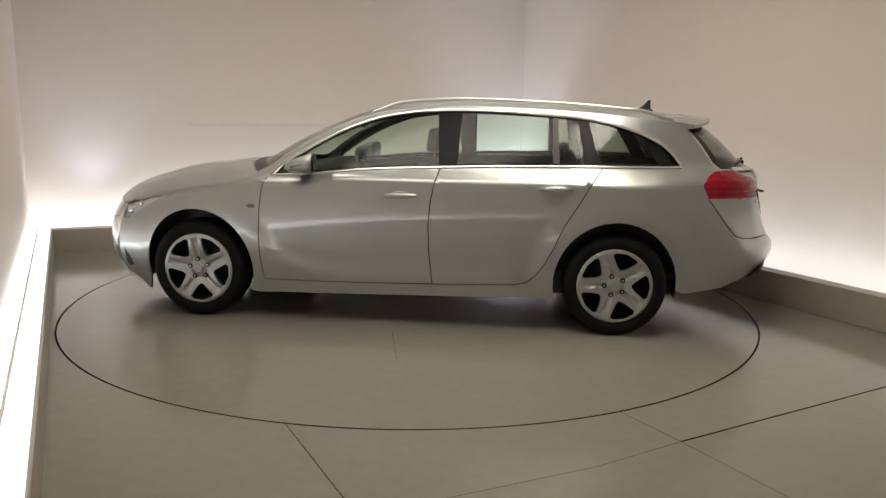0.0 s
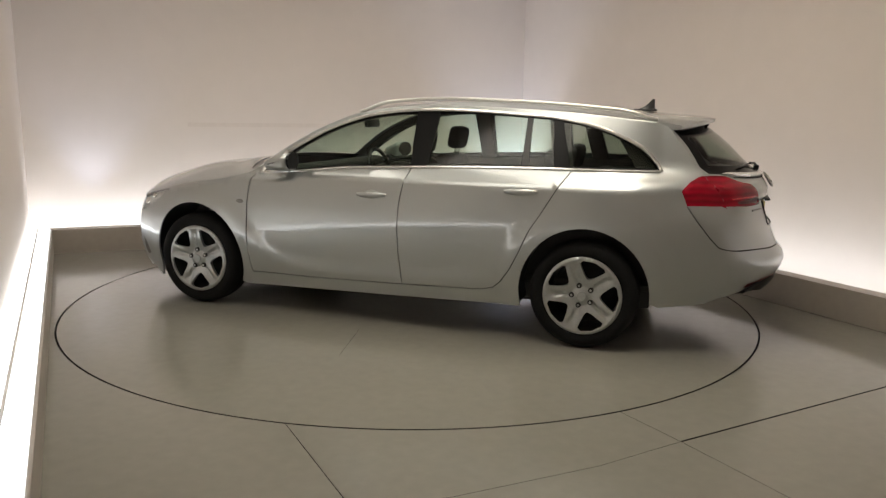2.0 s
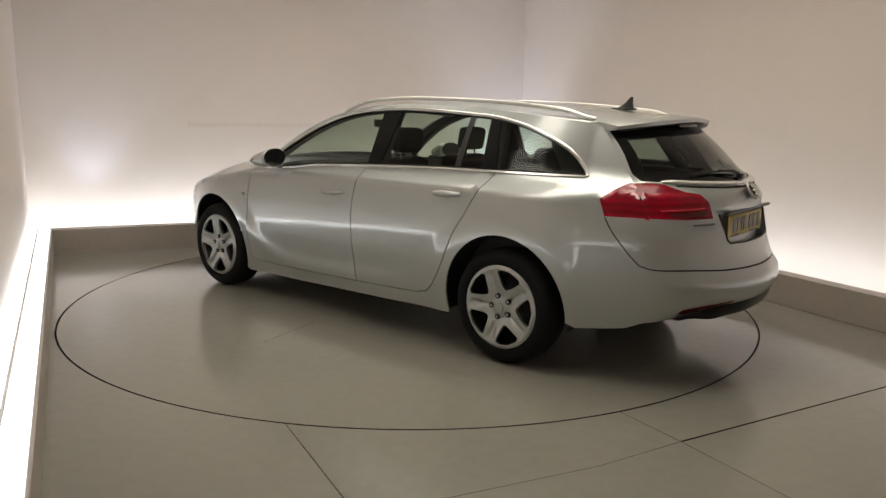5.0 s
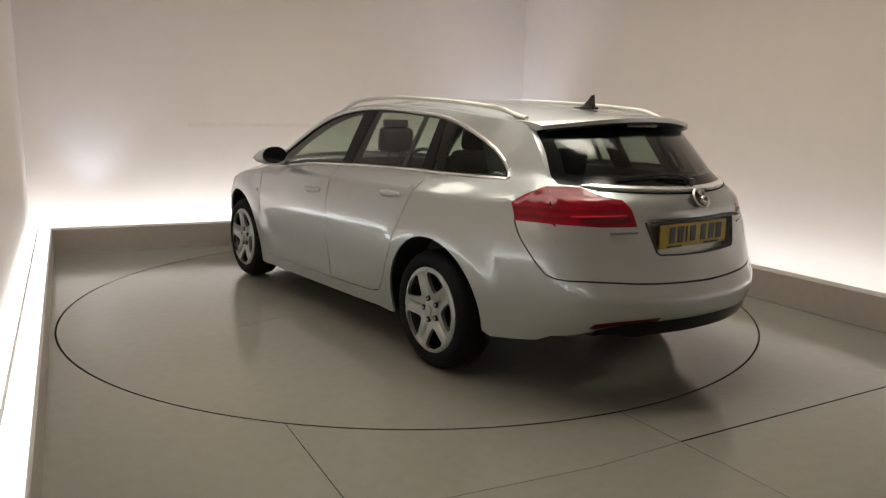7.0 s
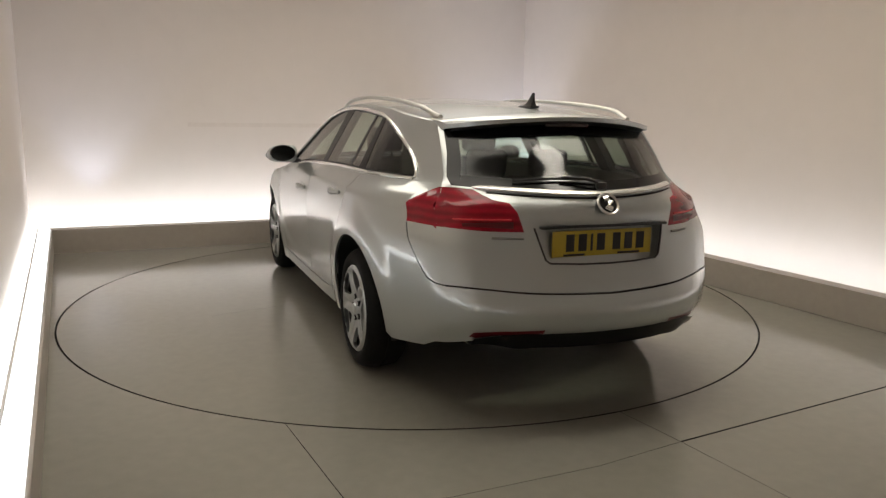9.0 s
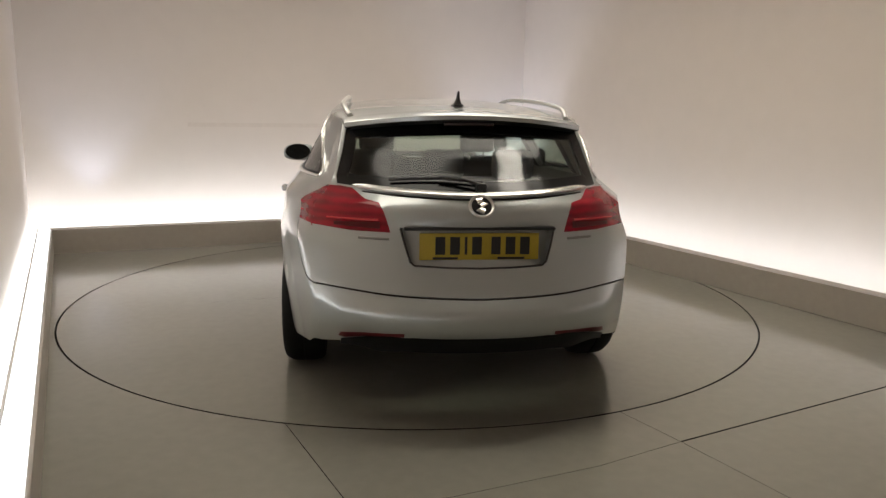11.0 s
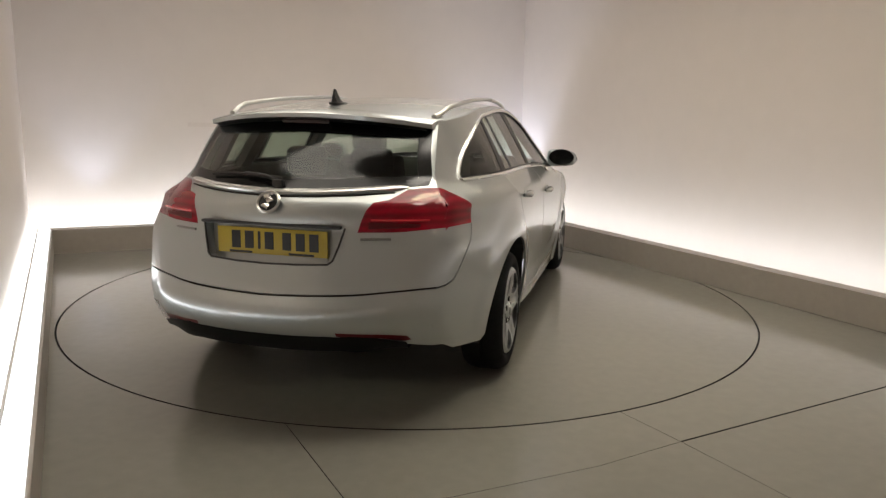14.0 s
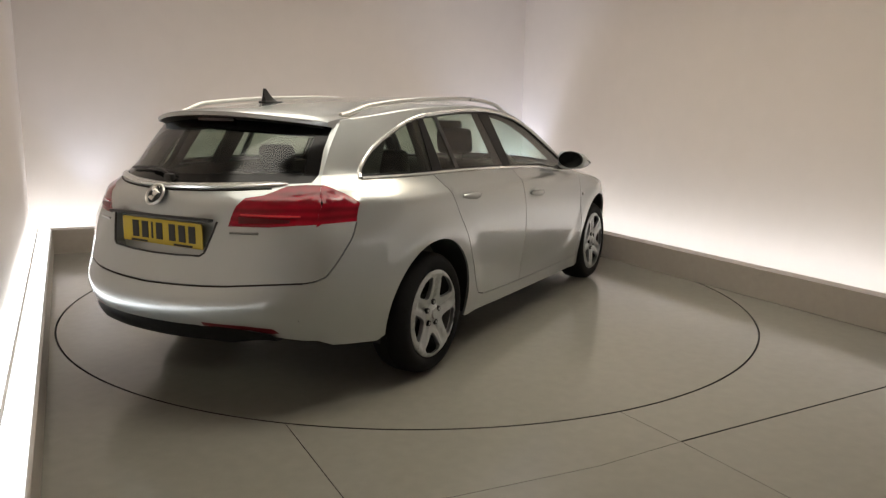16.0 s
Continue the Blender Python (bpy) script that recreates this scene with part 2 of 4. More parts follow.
class Part:
    """Gathers the vertices, faces and normals of one part."""
    def __init__(self):
        self.v, self.f, self.n = [], [], []

    def add(self, v, f, n):
        k = len(self.v)
        self.v += [tuple(p) for p in v]
        self.n += [tuple(p) for p in n]
        self.f += [tuple(i + k for i in t) for t in f]

    def make(self, name, mat, parent, label=""):
        ob = mesh_of(name, self.v, self.f, mat, True)
        ob.data.normals_split_custom_set_from_vertices([Vector(n).normalized() for n in self.n])
        ob.parent = parent
        return tagged(ob, label)


def lifted(store, name, pts, tris, lift, sign, sink=0.0, flange=0.010):
    """Lifts triangles of a layout onto a curved surface, with a rim turned inward round the border. sign -1: the other side of the car."""
    used = sorted({i for t in tris for i in t})
    index = {i: k for k, i in enumerate(used)}
    e = 0.004
    P, N = [], []
    for i in used:
        a, b = pts[i]
        p = lift(a, b)
        n = (lift(a + e, b) - lift(a - e, b)).cross(lift(a, b + e) - lift(a, b - e)).normalized()
        P.append(p)
        N.append(n if n.dot(lift.outward) > 0 or abs(n.dot(lift.outward)) < 0.02 else -n)
        if lift.corner:
            wt, nc = lift.corner(a, b)
            N[-1] = N[-1].lerp(nc, wt).normalized()
    ref = sum((n for n in N), Vector())
    out = lift.outward
    if ref.dot(out) < 0:
        N = [-n for n in N]
    P = [p - n * sink for p, n in zip(P, N)]
    F = []
    for t in tris:
        a, b, c = (index[i] for i in t)
        if (P[b] - P[a]).cross(P[c] - P[a]).dot(out) < 0:
            b, c = c, b
        F.append((a, b, c))
    if flange:
        count = {}
        for t in F:
            for a, b in ((t[0], t[1]), (t[1], t[2]), (t[2], t[0])):
                count[(a, b)] = 1
        for a, b in list(count):
            if (b, a) not in count:
                k = len(P)
                qa, qb = P[a] - N[a] * flange, P[b] - N[b] * flange
                side_n = (P[b] - P[a]).cross(N[a]).normalized()
                P += [P[a], P[b], qb, qa]
                N += [side_n] * 4
                F.append((k + 1, k, k + 3, k + 2))
    if sign < 0:
        P = [Vector((p.x, -p.y, p.z)) for p in P]
        N = [Vector((n.x, -n.y, n.z)) for n in N]
        F = [t[::-1] for t in F]
    store.setdefault(name, Part()).add(P, F, N)


# ---- floor with its joints, and the turntable let into it ----
CIRC = [Vector((math.cos(a), math.sin(a))) for a in np.linspace(0, 2 * math.pi, 160, endpoint=False)]
SEAM_A = [Vector((-0.572, -2.383)), Vector((1.02, -5.6))]
SEAM_B = [Vector((-0.22, -3.105)), Vector((0.147, -3.03)), Vector((0.75, -2.79)), Vector((1.163, -2.567)), Vector((2.46, -1.925)), Vector((3.0, -1.64))]
SEAM_C = [Vector((0.985, -2.245)), Vector((1.163, -2.567)), Vector((1.401, -3.037)), Vector((2.55, -5.3))]


def build_floor():
    sheet = ccw([meet(BACK, -0.005, LEFT, 0.0), meet(BACK, -0.005, RIGHT, -0.009), meet(FRONT, 0.0, RIGHT, -0.009), meet(FRONT, 0.0, LEFT, 0.0)])
    rim = [c * (RADIUS + 0.006) for c in CIRC]
    v, reg = layout(sheet, [rim], [(SEAM_A, 0.0018), (SEAM_B[:4], 0.0014), (SEAM_B[3:], 0.005), (SEAM_C, 0.0015)], 0.5, 0.25, lambda c: None if c.length < RADIUS + 0.0059 else "floor")
    tris = reg["floor"]
    verts = [(p.x, p.y, 0.0) for p in v]
    faces = [t if (v[t[1]] - v[t[0]]).cross(v[t[2]] - v[t[0]]) > 0 else t[::-1] for t in tris]
    half = {(t[i], t[(i + 1) % 3]) for t in faces for i in range(3)}
    n = len(verts)
    verts += [(p.x, p.y, -0.02) for p in v]
    faces += [(b, a, a + n, b + n) for a, b in half if (b, a) not in half]
    fl = mesh_of("floor", verts, faces, M_FLOOR)
    fl.data.materials.append(M_GROOVE)
    fl.data.polygons.foreach_set("material_index", [int(i >= len(tris)) for i in range(len(fl.data.polygons))])
    tagged(fl, "glossy taupe painted studio floor with thin dark joints", "floor", kind="structure")
    base = prism("floor_base", ccw(corners), -0.10, -0.021, M_GROOVE)
    tagged(base, "dark bed under the floor plates", "floor", kind="structure")


build_floor()


def build_turntable():
    tt = new("turntable")
    rim = [c * (RADIUS - 0.006) for c in CIRC]
    v, reg = layout(rim, [], [([Vector((-0.02, 1.0)), Vector((-0.14, 1.5))], 0.001)], 0.4, 0.2, lambda c: "deck")
    faces = [t if (v[t[1]] - v[t[0]]).cross(v[t[2]] - v[t[0]]) > 0 else t[::-1] for t in reg["deck"]]
    half = {(t[i], t[(i + 1) % 3]) for t in faces for i in range(3)}
    n = len(v)
    verts = [(p.x, p.y, 0.0) for p in v] + [(p.x, p.y, -0.015) for p in v]
    faces += [(b, a, a + n, b + n) for a, b in half if (b, a) not in half]
    deck = mesh_of("deck", verts, faces, M_TABLE)
    deck.data.materials.append(M_GROOVE)
    deck.data.polygons.foreach_set("material_index", [int(i >= len(reg["deck"])) for i in range(len(deck.data.polygons))])
    deck.parent = tt
    drum = prism("drum", [c * (RADIUS - 0.02) for c in CIRC], -0.0205, -0.012, M_GROOVE)
    drum.parent = tt
    return tagged(tt, "round taupe car turntable flush with the floor", "turntable")


turntable = build_turntable()

# overhead: added unseen panels stand in for a bright ceiling, plus a round lamp
def ceiling_light(x, y, turn, k, d, glow):
    base = new("ceiling_light")
    base.matrix_basis = pose(x, y, WALL_H - 0.06, 0, 0, turn)
    fr = prism("frame", [(a * k, b * d + 0.04 * b) for a, b in ((-0.50, -1), (0.50, -1), (0.50, 1), (-0.50, 1))], 0.0, 0.06, M_WHITE)
    df = prism("diffuser", [(a * k, b * d) for a, b in ((-0.46, -1), (0.46, -1), (0.46, 1), (-0.46, 1))], -0.006, 0.004, glow)
    for o in (fr, df):
        o.parent = base
    return tagged(base, "rectangular ceiling light panel with white frame", "ceiling light", group="ceiling lights")


# added fill panels, spread to brighten roof and shoulders evenly
for x, y, k, d, glow in ((0.15, -1.85, 1.0, 1.75, M_CEILING_FILL), (0.9, -0.45, 1.7, 0.5, M_CEILING_FILL), (-1.1, 0.2, 1.7, 0.5, M_CEILING_FILL), (0.35, 1.05, 1.3, 0.45, M_CEILING_FILL)):
    ceiling_light(x, y, 111, k, d, glow)

round_light = new("ceiling_light")
round_light.matrix_basis = pose(1.2, -2.0, WALL_H - 0.12)
for piece, r, z0, z1, mat in (("frame", 0.33, 0.0, 0.05, M_WHITE), ("diffuser", 0.29, -0.006, 0.004, M_PANEL)):
    prism(piece, [c * r for c in CIRC[::4]], z0, z1, mat).parent = round_light
tagged(round_light, "round ceiling light with white frame", "ceiling light", group="ceiling lights")

ROT = [(0.0, 171.04), (0.5, 167.79), (1.0, 164.54), (1.5, 161.42), (2.0, 158.17), (2.5, 154.81), (3.0, 151.4), (3.5, 147.98), (4.0, 144.49),
       (6.5, 127.22), (7.0, 123.62), (7.5, 120.11), (8.0, 116.49), (8.5, 112.99), (9.0, 109.34), (11.5, 91.47), (12.0, 87.73), (12.5, 84.22),
       (13.0, 80.57), (13.5, 77.02), (14.0, 73.3), (14.5, 69.88), (15.0, 66.12), (15.5, 62.64), (16.0, 59.02)]

# ---- the estate car: x forward from the middle of the wheelbase, y to its left, z up ----
def smooth_curve(*pts):
    xs, ys = (np.array(c, float) for c in zip(*sorted(pts)))
    d = np.diff(ys) / np.diff(xs)
    m = np.concatenate([[d[0]], np.where(d[1:] * d[:-1] > 0, 2 * d[1:] * d[:-1] / np.where(d[1:] + d[:-1] == 0, 1, d[1:] + d[:-1]), 0), [d[-1]]])

    def f(x):
        x = min(max(x, xs[0]), xs[-1])
        i = min(int(np.searchsorted(xs, x, "right")) - 1, len(xs) - 2)
        h = xs[i + 1] - xs[i]
        t = (x - xs[i]) / h
        return float(ys[i] * (1 + 2 * t) * (1 - t) ** 2 + m[i] * h * t * (1 - t) ** 2 + ys[i + 1] * t * t * (3 - 2 * t) + m[i + 1] * h * t * t * (t - 1))
    return f


def ease(a, b, x):
    t = min(1.0, max(0.0, (x - a) / (b - a)))
    return t * t * (3 - 2 * t)


Z_CREASE = smooth_curve((2.05, 0.66), (1.93, 0.735), (1.75, 0.785), (1.6, 0.815), (1.39, 0.86), (1.16, 0.89), (0.86, 0.925), (0.2, 0.945), (-0.5, 0.96), (-1.2, 0.965), (-1.9, 0.975), (-2.3, 0.975))
Z_BELT = smooth_curve((2.05, 0.70), (1.5, 0.88), (0.86, 0.955), (0.56, 0.975), (0.23, 1.01), (-0.17, 1.03), (-0.68, 1.05), (-1.24, 1.06), (-2.2, 1.06))
Z_EDGE = smooth_curve((1.95, 0.72), (1.9, 0.75), (1.75, 0.787), (1.6, 0.818), (1.39, 0.863), (1.16, 0.895), (1.0, 0.935), (0.90, 0.985), (0.84, 1.025), (0.73, 1.11), (0.59, 1.205), (0.45, 1.278), (0.30, 1.338), (0.12, 1.385), (-0.1, 1.412), (-0.4, 1.424), (-0.8, 1.414), (-1.1, 1.400), (-1.4, 1.376), (-1.65, 1.350), (-1.76, 1.338))
LOW = smooth_curve((-0.2, 0.855), (0.0, 0.872), (0.1, 0.885), (0.3, 0.908), (0.5, 0.922), (0.7, 0.926), (0.88, 0.918), (1.0, 0.905))
X_REAR = smooth_curve((1.42, -1.70), (1.338, -1.76), (1.22, -1.865), (1.10, -1.955), (1.05, -1.995), (0.98, -2.07), (0.88, -2.13), (0.7, -2.19), (0.62, -2.222), (0.54, -2.243), (0.47, -2.238), (0.42, -2.20), (0.30, -2.08))
BOW_REAR = smooth_curve((1.40, 0.12), (1.315, 0.16), (1.22, 0.22), (1.10, 0.285), (1.04, 0.315), (0.97, 0.305), (0.86, 0.245), (0.7, 0.235), (0.62, 0.235), (0.5, 0.26), (0.30, 0.28))
CROWN_REAR = smooth_curve((1.42, 0.05), (1.338, 0.046), (1.2, 0.03), (1.05, 0.0), (0.3, 0.0))
X_FRONT = smooth_curve((0.74, 1.915), (0.62, 1.992), (0.5, 2.028), (0.38, 2.036), (0.28, 2.008), (0.18, 1.91))
BOW_FRONT = smooth_curve((0.74, 0.30), (0.5, 0.33), (0.18, 0.30))
BOW_TOP = smooth_curve((1.95, 0.30), (1.6, 0.30), (1.2, 0.27), (0.86, 0.24), (0.6, 0.17), (0.3, 0.11), (-0.1, 0.03), (-0.6, 0.0), (-1.2, -0.04), (-1.5, -0.10), (-1.76, -0.16))
CROWN_TOP = smooth_curve((1.95, 0.0), (1.88, 0.045), (1.7, 0.085), (1.4, 0.105), (1.1, 0.10), (0.9, 0.05), (0.8, 0.025), (0.5, 0.025), (0.2, 0.042), (-0.5, 0.052), (-1.2, 0.052), (-1.76, 0.046))
BLADE = [Vector(p) for p in ((0.98, 0.66), (0.90, 0.56), (0.80, 0.47), (0.66, 0.40), (0.45, 0.365), (0.2, 0.355), (-0.4, 0.375), (-0.95, 0.42))]
BLADE_Z = smooth_curve(*[tuple(p) for p in BLADE])
BLADE_LINE = [Vector((x, BLADE_Z(x))) for x in np.linspace(0.98, -0.95, 40)]
WHEEL_X, WHEEL_R = 1.3685, 0.326


def half_width(x, z):
    zc, zb = Z_CREASE(x), Z_BELT(x)
    if z <= zc:
        y = LOW((z - 0.2) / (zc - 0.2))
    elif z <= zb:
        y = 0.905 - 0.075 * ((z - zc) / max(zb - zc, 0.01)) ** 0.9
    else:
        y = 0.830 - (0.53 - 0.18 * ease(-1.1, -1.7, x)) * (z - zb) - 0.10 * (z - zb) ** 2
    y -= 0.24 * max(0.0, (-x - 1.2) / 1.1) ** 2
    y -= 0.032 * ease(-1.6, -2.0, x) * ease(0.80, 0.93, z) * ease(1.07, 1.01, z)
    y -= 0.078 * ease(zc - 0.01, zb + 0.04, z) * min(1.0, max(0.0, (-x - 1.0) / 0.75)) ** 2
    y -= 0.26 * max(0.0, (x - 1.25) / 0.85) ** 2.3
    for wx in (WHEEL_X, -WHEEL_X):
        r = math.hypot(x - wx, z - WHEEL_R)
        if 0.3 < r < 0.62:
            y += 0.014 * ease(0.58, 0.44, r) if z < zc else 0.0
    if -0.95 < x < 1.0 and z < 0.75:
        d = off_line(Vector((x, z)), BLADE_LINE) * (1 if z > BLADE_Z(x) else -1)
        y += 0.011 * ease(0.045, -0.045, d) * ease(-0.95, -0.4, x) * ease(1.0, 0.90, x)
    return y


class Surface:
    def __init__(self, f, outward):
        self.f, self.outward, self.corner = f, Vector(outward), None

    def normal(self, a, b, e=0.004):
        n = (self.f(a + e, b) - self.f(a - e, b)).cross(self.f(a, b + e) - self.f(a, b - e)).normalized()
        return n if n.dot(self.outward) > 0 else -n

    def __call__(self, a, b):
        return self.f(a, b)


def rear_point(y, z):
    zr = z
    for _ in range(8):
        yr = half_width(X_REAR(zr), zr)
        s = min(1.0, abs(y) / yr)
        zr = z - CROWN_REAR(zr) * (1 - s * s)
    yr = half_width(X_REAR(zr), zr)
    s = min(1.0, abs(y) / yr)
    ledge = 0.004 * ease(1.035, 1.0, z) * ease(0.55, 0.35, abs(y)) * ease(0.86, 0.93, z)
    lip = 0.02 * ease(0.62, 0.56, z) * ease(0.45, 0.54, z) * (1 - s ** 4)
    return Vector((X_REAR(zr) - BOW_REAR(zr) * (1 - s ** 2.3) + ledge - lip, y, z))


def front_point(y, z):
    yr = half_width(X_FRONT(z), z)
    s = min(1.0, abs(y) / yr)
    return Vector((X_FRONT(z) + BOW_FRONT(z) * (1 - s ** 2.3), y, z))


def top_point(xe, s):
    ze = Z_EDGE(xe)
    k = 1 - abs(s) ** 2.3
    return Vector((xe + BOW_TOP(xe) * k, s * half_width(xe, ze), ze + CROWN_TOP(xe) * (1 - s * s)))


SIDE = Surface(lambda x, z: Vector((x, half_width(x, z), z)), (0, 1, 0))
REAR = Surface(rear_point, (-1, 0, 0))
FRONT_END = Surface(front_point, (1, 0, 0))



def corner_normal(z):
    xr = X_REAR(z)
    yr = half_width(xr, z)
    a = SIDE.normal(xr + 0.005, z)
    b = REAR.normal(yr * 0.985, z)
    return (a + b).normalized()


def side_corner(x, z):
    if x > -1.6:
        return 0.0, Vector((0, 1, 0))
    return ease(0.13, 0.0, x - X_REAR(z)) * ease(1.09, 1.0, z), corner_normal(z)


def rear_corner(y, z):
    n = corner_normal(z)
    return ease(0.16, 0.0, half_width(X_REAR(z), z) - abs(y)) * ease(1.09, 1.0, z), Vector((n.x, math.copysign(n.y, y), n.z))


SIDE.corner, REAR.corner = side_corner, rear_corner
V2 = lambda *p: [Vector(q) for q in p]


def arch(cx, r, a0, a1, n=26):
    return [Vector((cx + r * math.cos(radians(a0 + (a1 - a0) * i / n)), WHEEL_R + r * (1.055 if math.sin(radians(a0 + (a1 - a0) * i / n)) > 0 else 1.0) * math.sin(radians(a0 + (a1 - a0) * i / n)))) for i in range(n + 1)]


DLO_TOP = V2((0.87, 0.958), (0.80, 1.032), (0.71, 1.092), (0.62, 1.147), (0.53, 1.20), (0.44, 1.248), (0.35, 1.287), (0.26, 1.32), (0.17, 1.347), (0.08, 1.366), (-0.07, 1.387), (-0.22, 1.397), (-0.37, 1.400), (-0.51, 1.399), (-0.68, 1.393), (-0.84, 1.384), (-1.09, 1.368), (-1.20, 1.353), (-1.31, 1.332), (-1.39, 1.311), (-1.47, 1.284), (-1.56, 1.247), (-1.64, 1.203), (-1.695, 1.158), (-1.737, 1.11), (-1.763, 1.068))
DLO_LOW = [Vector((x, Z_BELT(x) + 0.004)) for x in np.linspace(-1.733, 0.84, 30)]
DLO = DLO_TOP + DLO_LOW


def shrink(poly, d):
    c = ccw(poly)
    out = []
    for i, p in enumerate(c):
        a, b = c[i - 1], c[(i + 1) % len(c)]
        n1, n2 = Vector((-(p - a).y, (p - a).x)).normalized(), Vector((-(b - p).y, (b - p).x)).normalized()
        m = (n1 + n2)
        m = m / max(0.5, m.length_squared / 2) if m.length > 0.1 else n1
        out.append(p + m * d)
    return out


GLASS = shrink(DLO, 0.015)
SIDE_LIGHT = V2((-1.885, 0.965), (-1.925, 1.012), (-1.96, 1.035), (-1.985, 1.046)) + [Vector((X_REAR(z) - 0.05, z)) for z in (1.05, 0.88)] + V2((-1.92, 0.882))
HEADLIGHT = V2((1.98, 0.63), (1.93, 0.735), (1.80, 0.772), (1.60, 0.812), (1.66, 0.775), (1.76, 0.72), (1.86, 0.66), (1.95, 0.63))
SIDE_FOG = V2((1.990, 0.42), (1.945, 0.37), (1.905, 0.30), (1.955, 0.285), (1.985, 0.32))
SEAM_FRONT = V2((0.895, 0.95), (0.915, 0.86), (0.928, 0.75), (0.932, 0.63), (0.928, 0.44), (0.91, 0.30), (0.90, 0.275))
SEAM_MID = V2((-0.245, 1.031), (-0.222, 0.96), (-0.195, 0.82), (-0.183, 0.67), (-0.19, 0.49), (-0.212, 0.288))
SEAM_BACK = V2((-1.262, 1.058), (-1.19, 0.95), (-1.11, 0.81), (-1.04, 0.70), (-0.98, 0.56), (-0.925, 0.45), (-0.87, 0.37), (-0.82, 0.325), (-0.74, 0.305))
SEAM_LOW = V2((0.90, 0.275), (0.56, 0.273), (0.22, 0.277), (-0.21, 0.288), (-0.5, 0.297), (-0.74, 0.305))
SEAM_HATCH = V2((-1.925, 0.876), (-1.98, 0.80), (-2.06, 0.70), (-2.11, 0.648), (-2.16, 0.634), (X_REAR(0.632) + 0.0005, 0.632), (-2.30, 0.63))
SEAM_WING = V2((1.72, 0.43), (1.80, 0.52), (1.88, 0.60), (1.93, 0.64))
SEAM_BUMPER = V2((-1.735, 0.47), (-1.86, 0.52), (-2.0, 0.60), (-2.10, 0.645))

# the arch over the rear wheel runs from its back to its front, that over the front wheel onward
SIDE_OUTLINE = ([Vector((x, Z_EDGE(x))) for x in np.linspace(1.93, -1.76, 90)] + [Vector((X_REAR(z), z)) for z in np.linspace(1.30, 0.350, 40)]
                + V2((-2.05, 0.312), (-1.95, 0.296), (-1.80, 0.280)) + arch(-WHEEL_X, 0.385, 184, -14)
                + V2((-0.985, 0.222), (-0.71, 0.218), (-0.19, 0.206), (0.41, 0.192), (0.97, 0.184)) + arch(WHEEL_X, 0.385, 200, -10)
                + V2((1.755, 0.20), (1.77, 0.15), (1.86, 0.205)) + [Vector((X_FRONT(z), z)) for z in np.linspace(0.25, 0.725, 22)])


def lies(p, line):
    """True where a point lies in front of a line that runs from top to bottom, in x."""
    q = sorted(line, key=lambda v: v.y)
    return p.x > np.interp(p.y, [v.y for v in q], [v.x for v in q])


def side_region(c):
    x, z = c
    if inside(c, DLO):
        if not inside(c, GLASS):
            return "window_trim"
        k = (z - 1.04) / 0.34
        if x > -0.235 + 0.03 * k:
            return "front_window"
        if x > -0.35 - 0.015 * k:
            return "pillar_trim"
        if x > -0.955 + 0.01 * k:
            return "rear_window_pane"
        if x > -1.00 + 0.02 * k:
            return "window_divider"
        if x > -1.155 + 0.05 * k:
            return "rear_corner_pane"
        if x > -1.26 + 0.10 * k:
            return "rear_pillar_trim"
        return "quarter_window"
    if inside(c, SIDE_LIGHT):
        return "tail_light"
    if inside(c, SIDE_FOG):
        return "fog_light_surround"
    if inside(c, HEADLIGHT):
        return "headlight"
    if x < -1.2:
        q = sorted(SEAM_HATCH, key=lambda v: v.x)
        if x < -1.92 and z > np.interp(x, [v.x for v in q], [v.y for v in q]) and z < 0.9:
            return "tailgate"
        q = sorted(SEAM_BUMPER, key=lambda v: v.x)
        if z < np.interp(x, [v.x for v in q], [v.y for v in q]) and x < -1.6:
            return "rear_bumper"
        return "rear_quarter"
    if z > Z_BELT(x) and x < 0.95:
        return "rear_quarter"
    q = sorted(SEAM_LOW, key=lambda v: v.x)
    low = np.interp(x, [v.x for v in q], [v.y for v in q])
    if x > 1.7 and z < np.interp(x, [1.72, 1.80, 1.88, 1.93], [0.43, 0.52, 0.60, 0.64]):
        return "front_bumper"
    if z > low and x < 0.95 and x > -1.27:
        if lies(c, SEAM_FRONT):
            return "front_wing"
        if lies(c, SEAM_MID):
            return "front_door"
        if lies(c, SEAM_BACK):
            return "rear_door"
        return "rear_quarter"
    if x > 0.93:
        return "front_wing"
    return "sill"


car = new("estate_car")
STORE = {}
side_pts, side_regions = layout(SIDE_OUTLINE, [DLO, GLASS, SIDE_LIGHT[:4] + [Vector((X_REAR(z), z)) for z in np.linspace(1.046, 0.884, 8)] + SIDE_LIGHT[-1:],
                                               [p for p in HEADLIGHT if p.x < 1.92] + V2((1.965, 0.645), (1.93, 0.70)), SIDE_FOG],
                                [(SEAM_FRONT, 0.0032), (SEAM_MID, 0.0032), (SEAM_BACK, 0.0028), (SEAM_LOW, 0.0028), (SEAM_HATCH[:-1], 0.0032)], 0.045, 0.026, side_region,
                                [BLADE_LINE, doubled(BLADE_LINE, 0.028)[:40], doubled(BLADE_LINE, 0.028)[40:], V2((0.93, 0.27), (0.93, 0.19)), SEAM_WING, SEAM_BUMPER]
                                + [V2((lo + k0, 1.0), (lo + k1, 1.42)) for lo, k0, k1 in ((-0.235, -0.0035, 0.0335), (-0.35, 0.0018, -0.0168), (-0.955, -0.0012, 0.0112), (-1.00, -0.0024, 0.0224), (-1.155, -0.0059, 0.0559), (-1.26, -0.0118, 0.1118))])

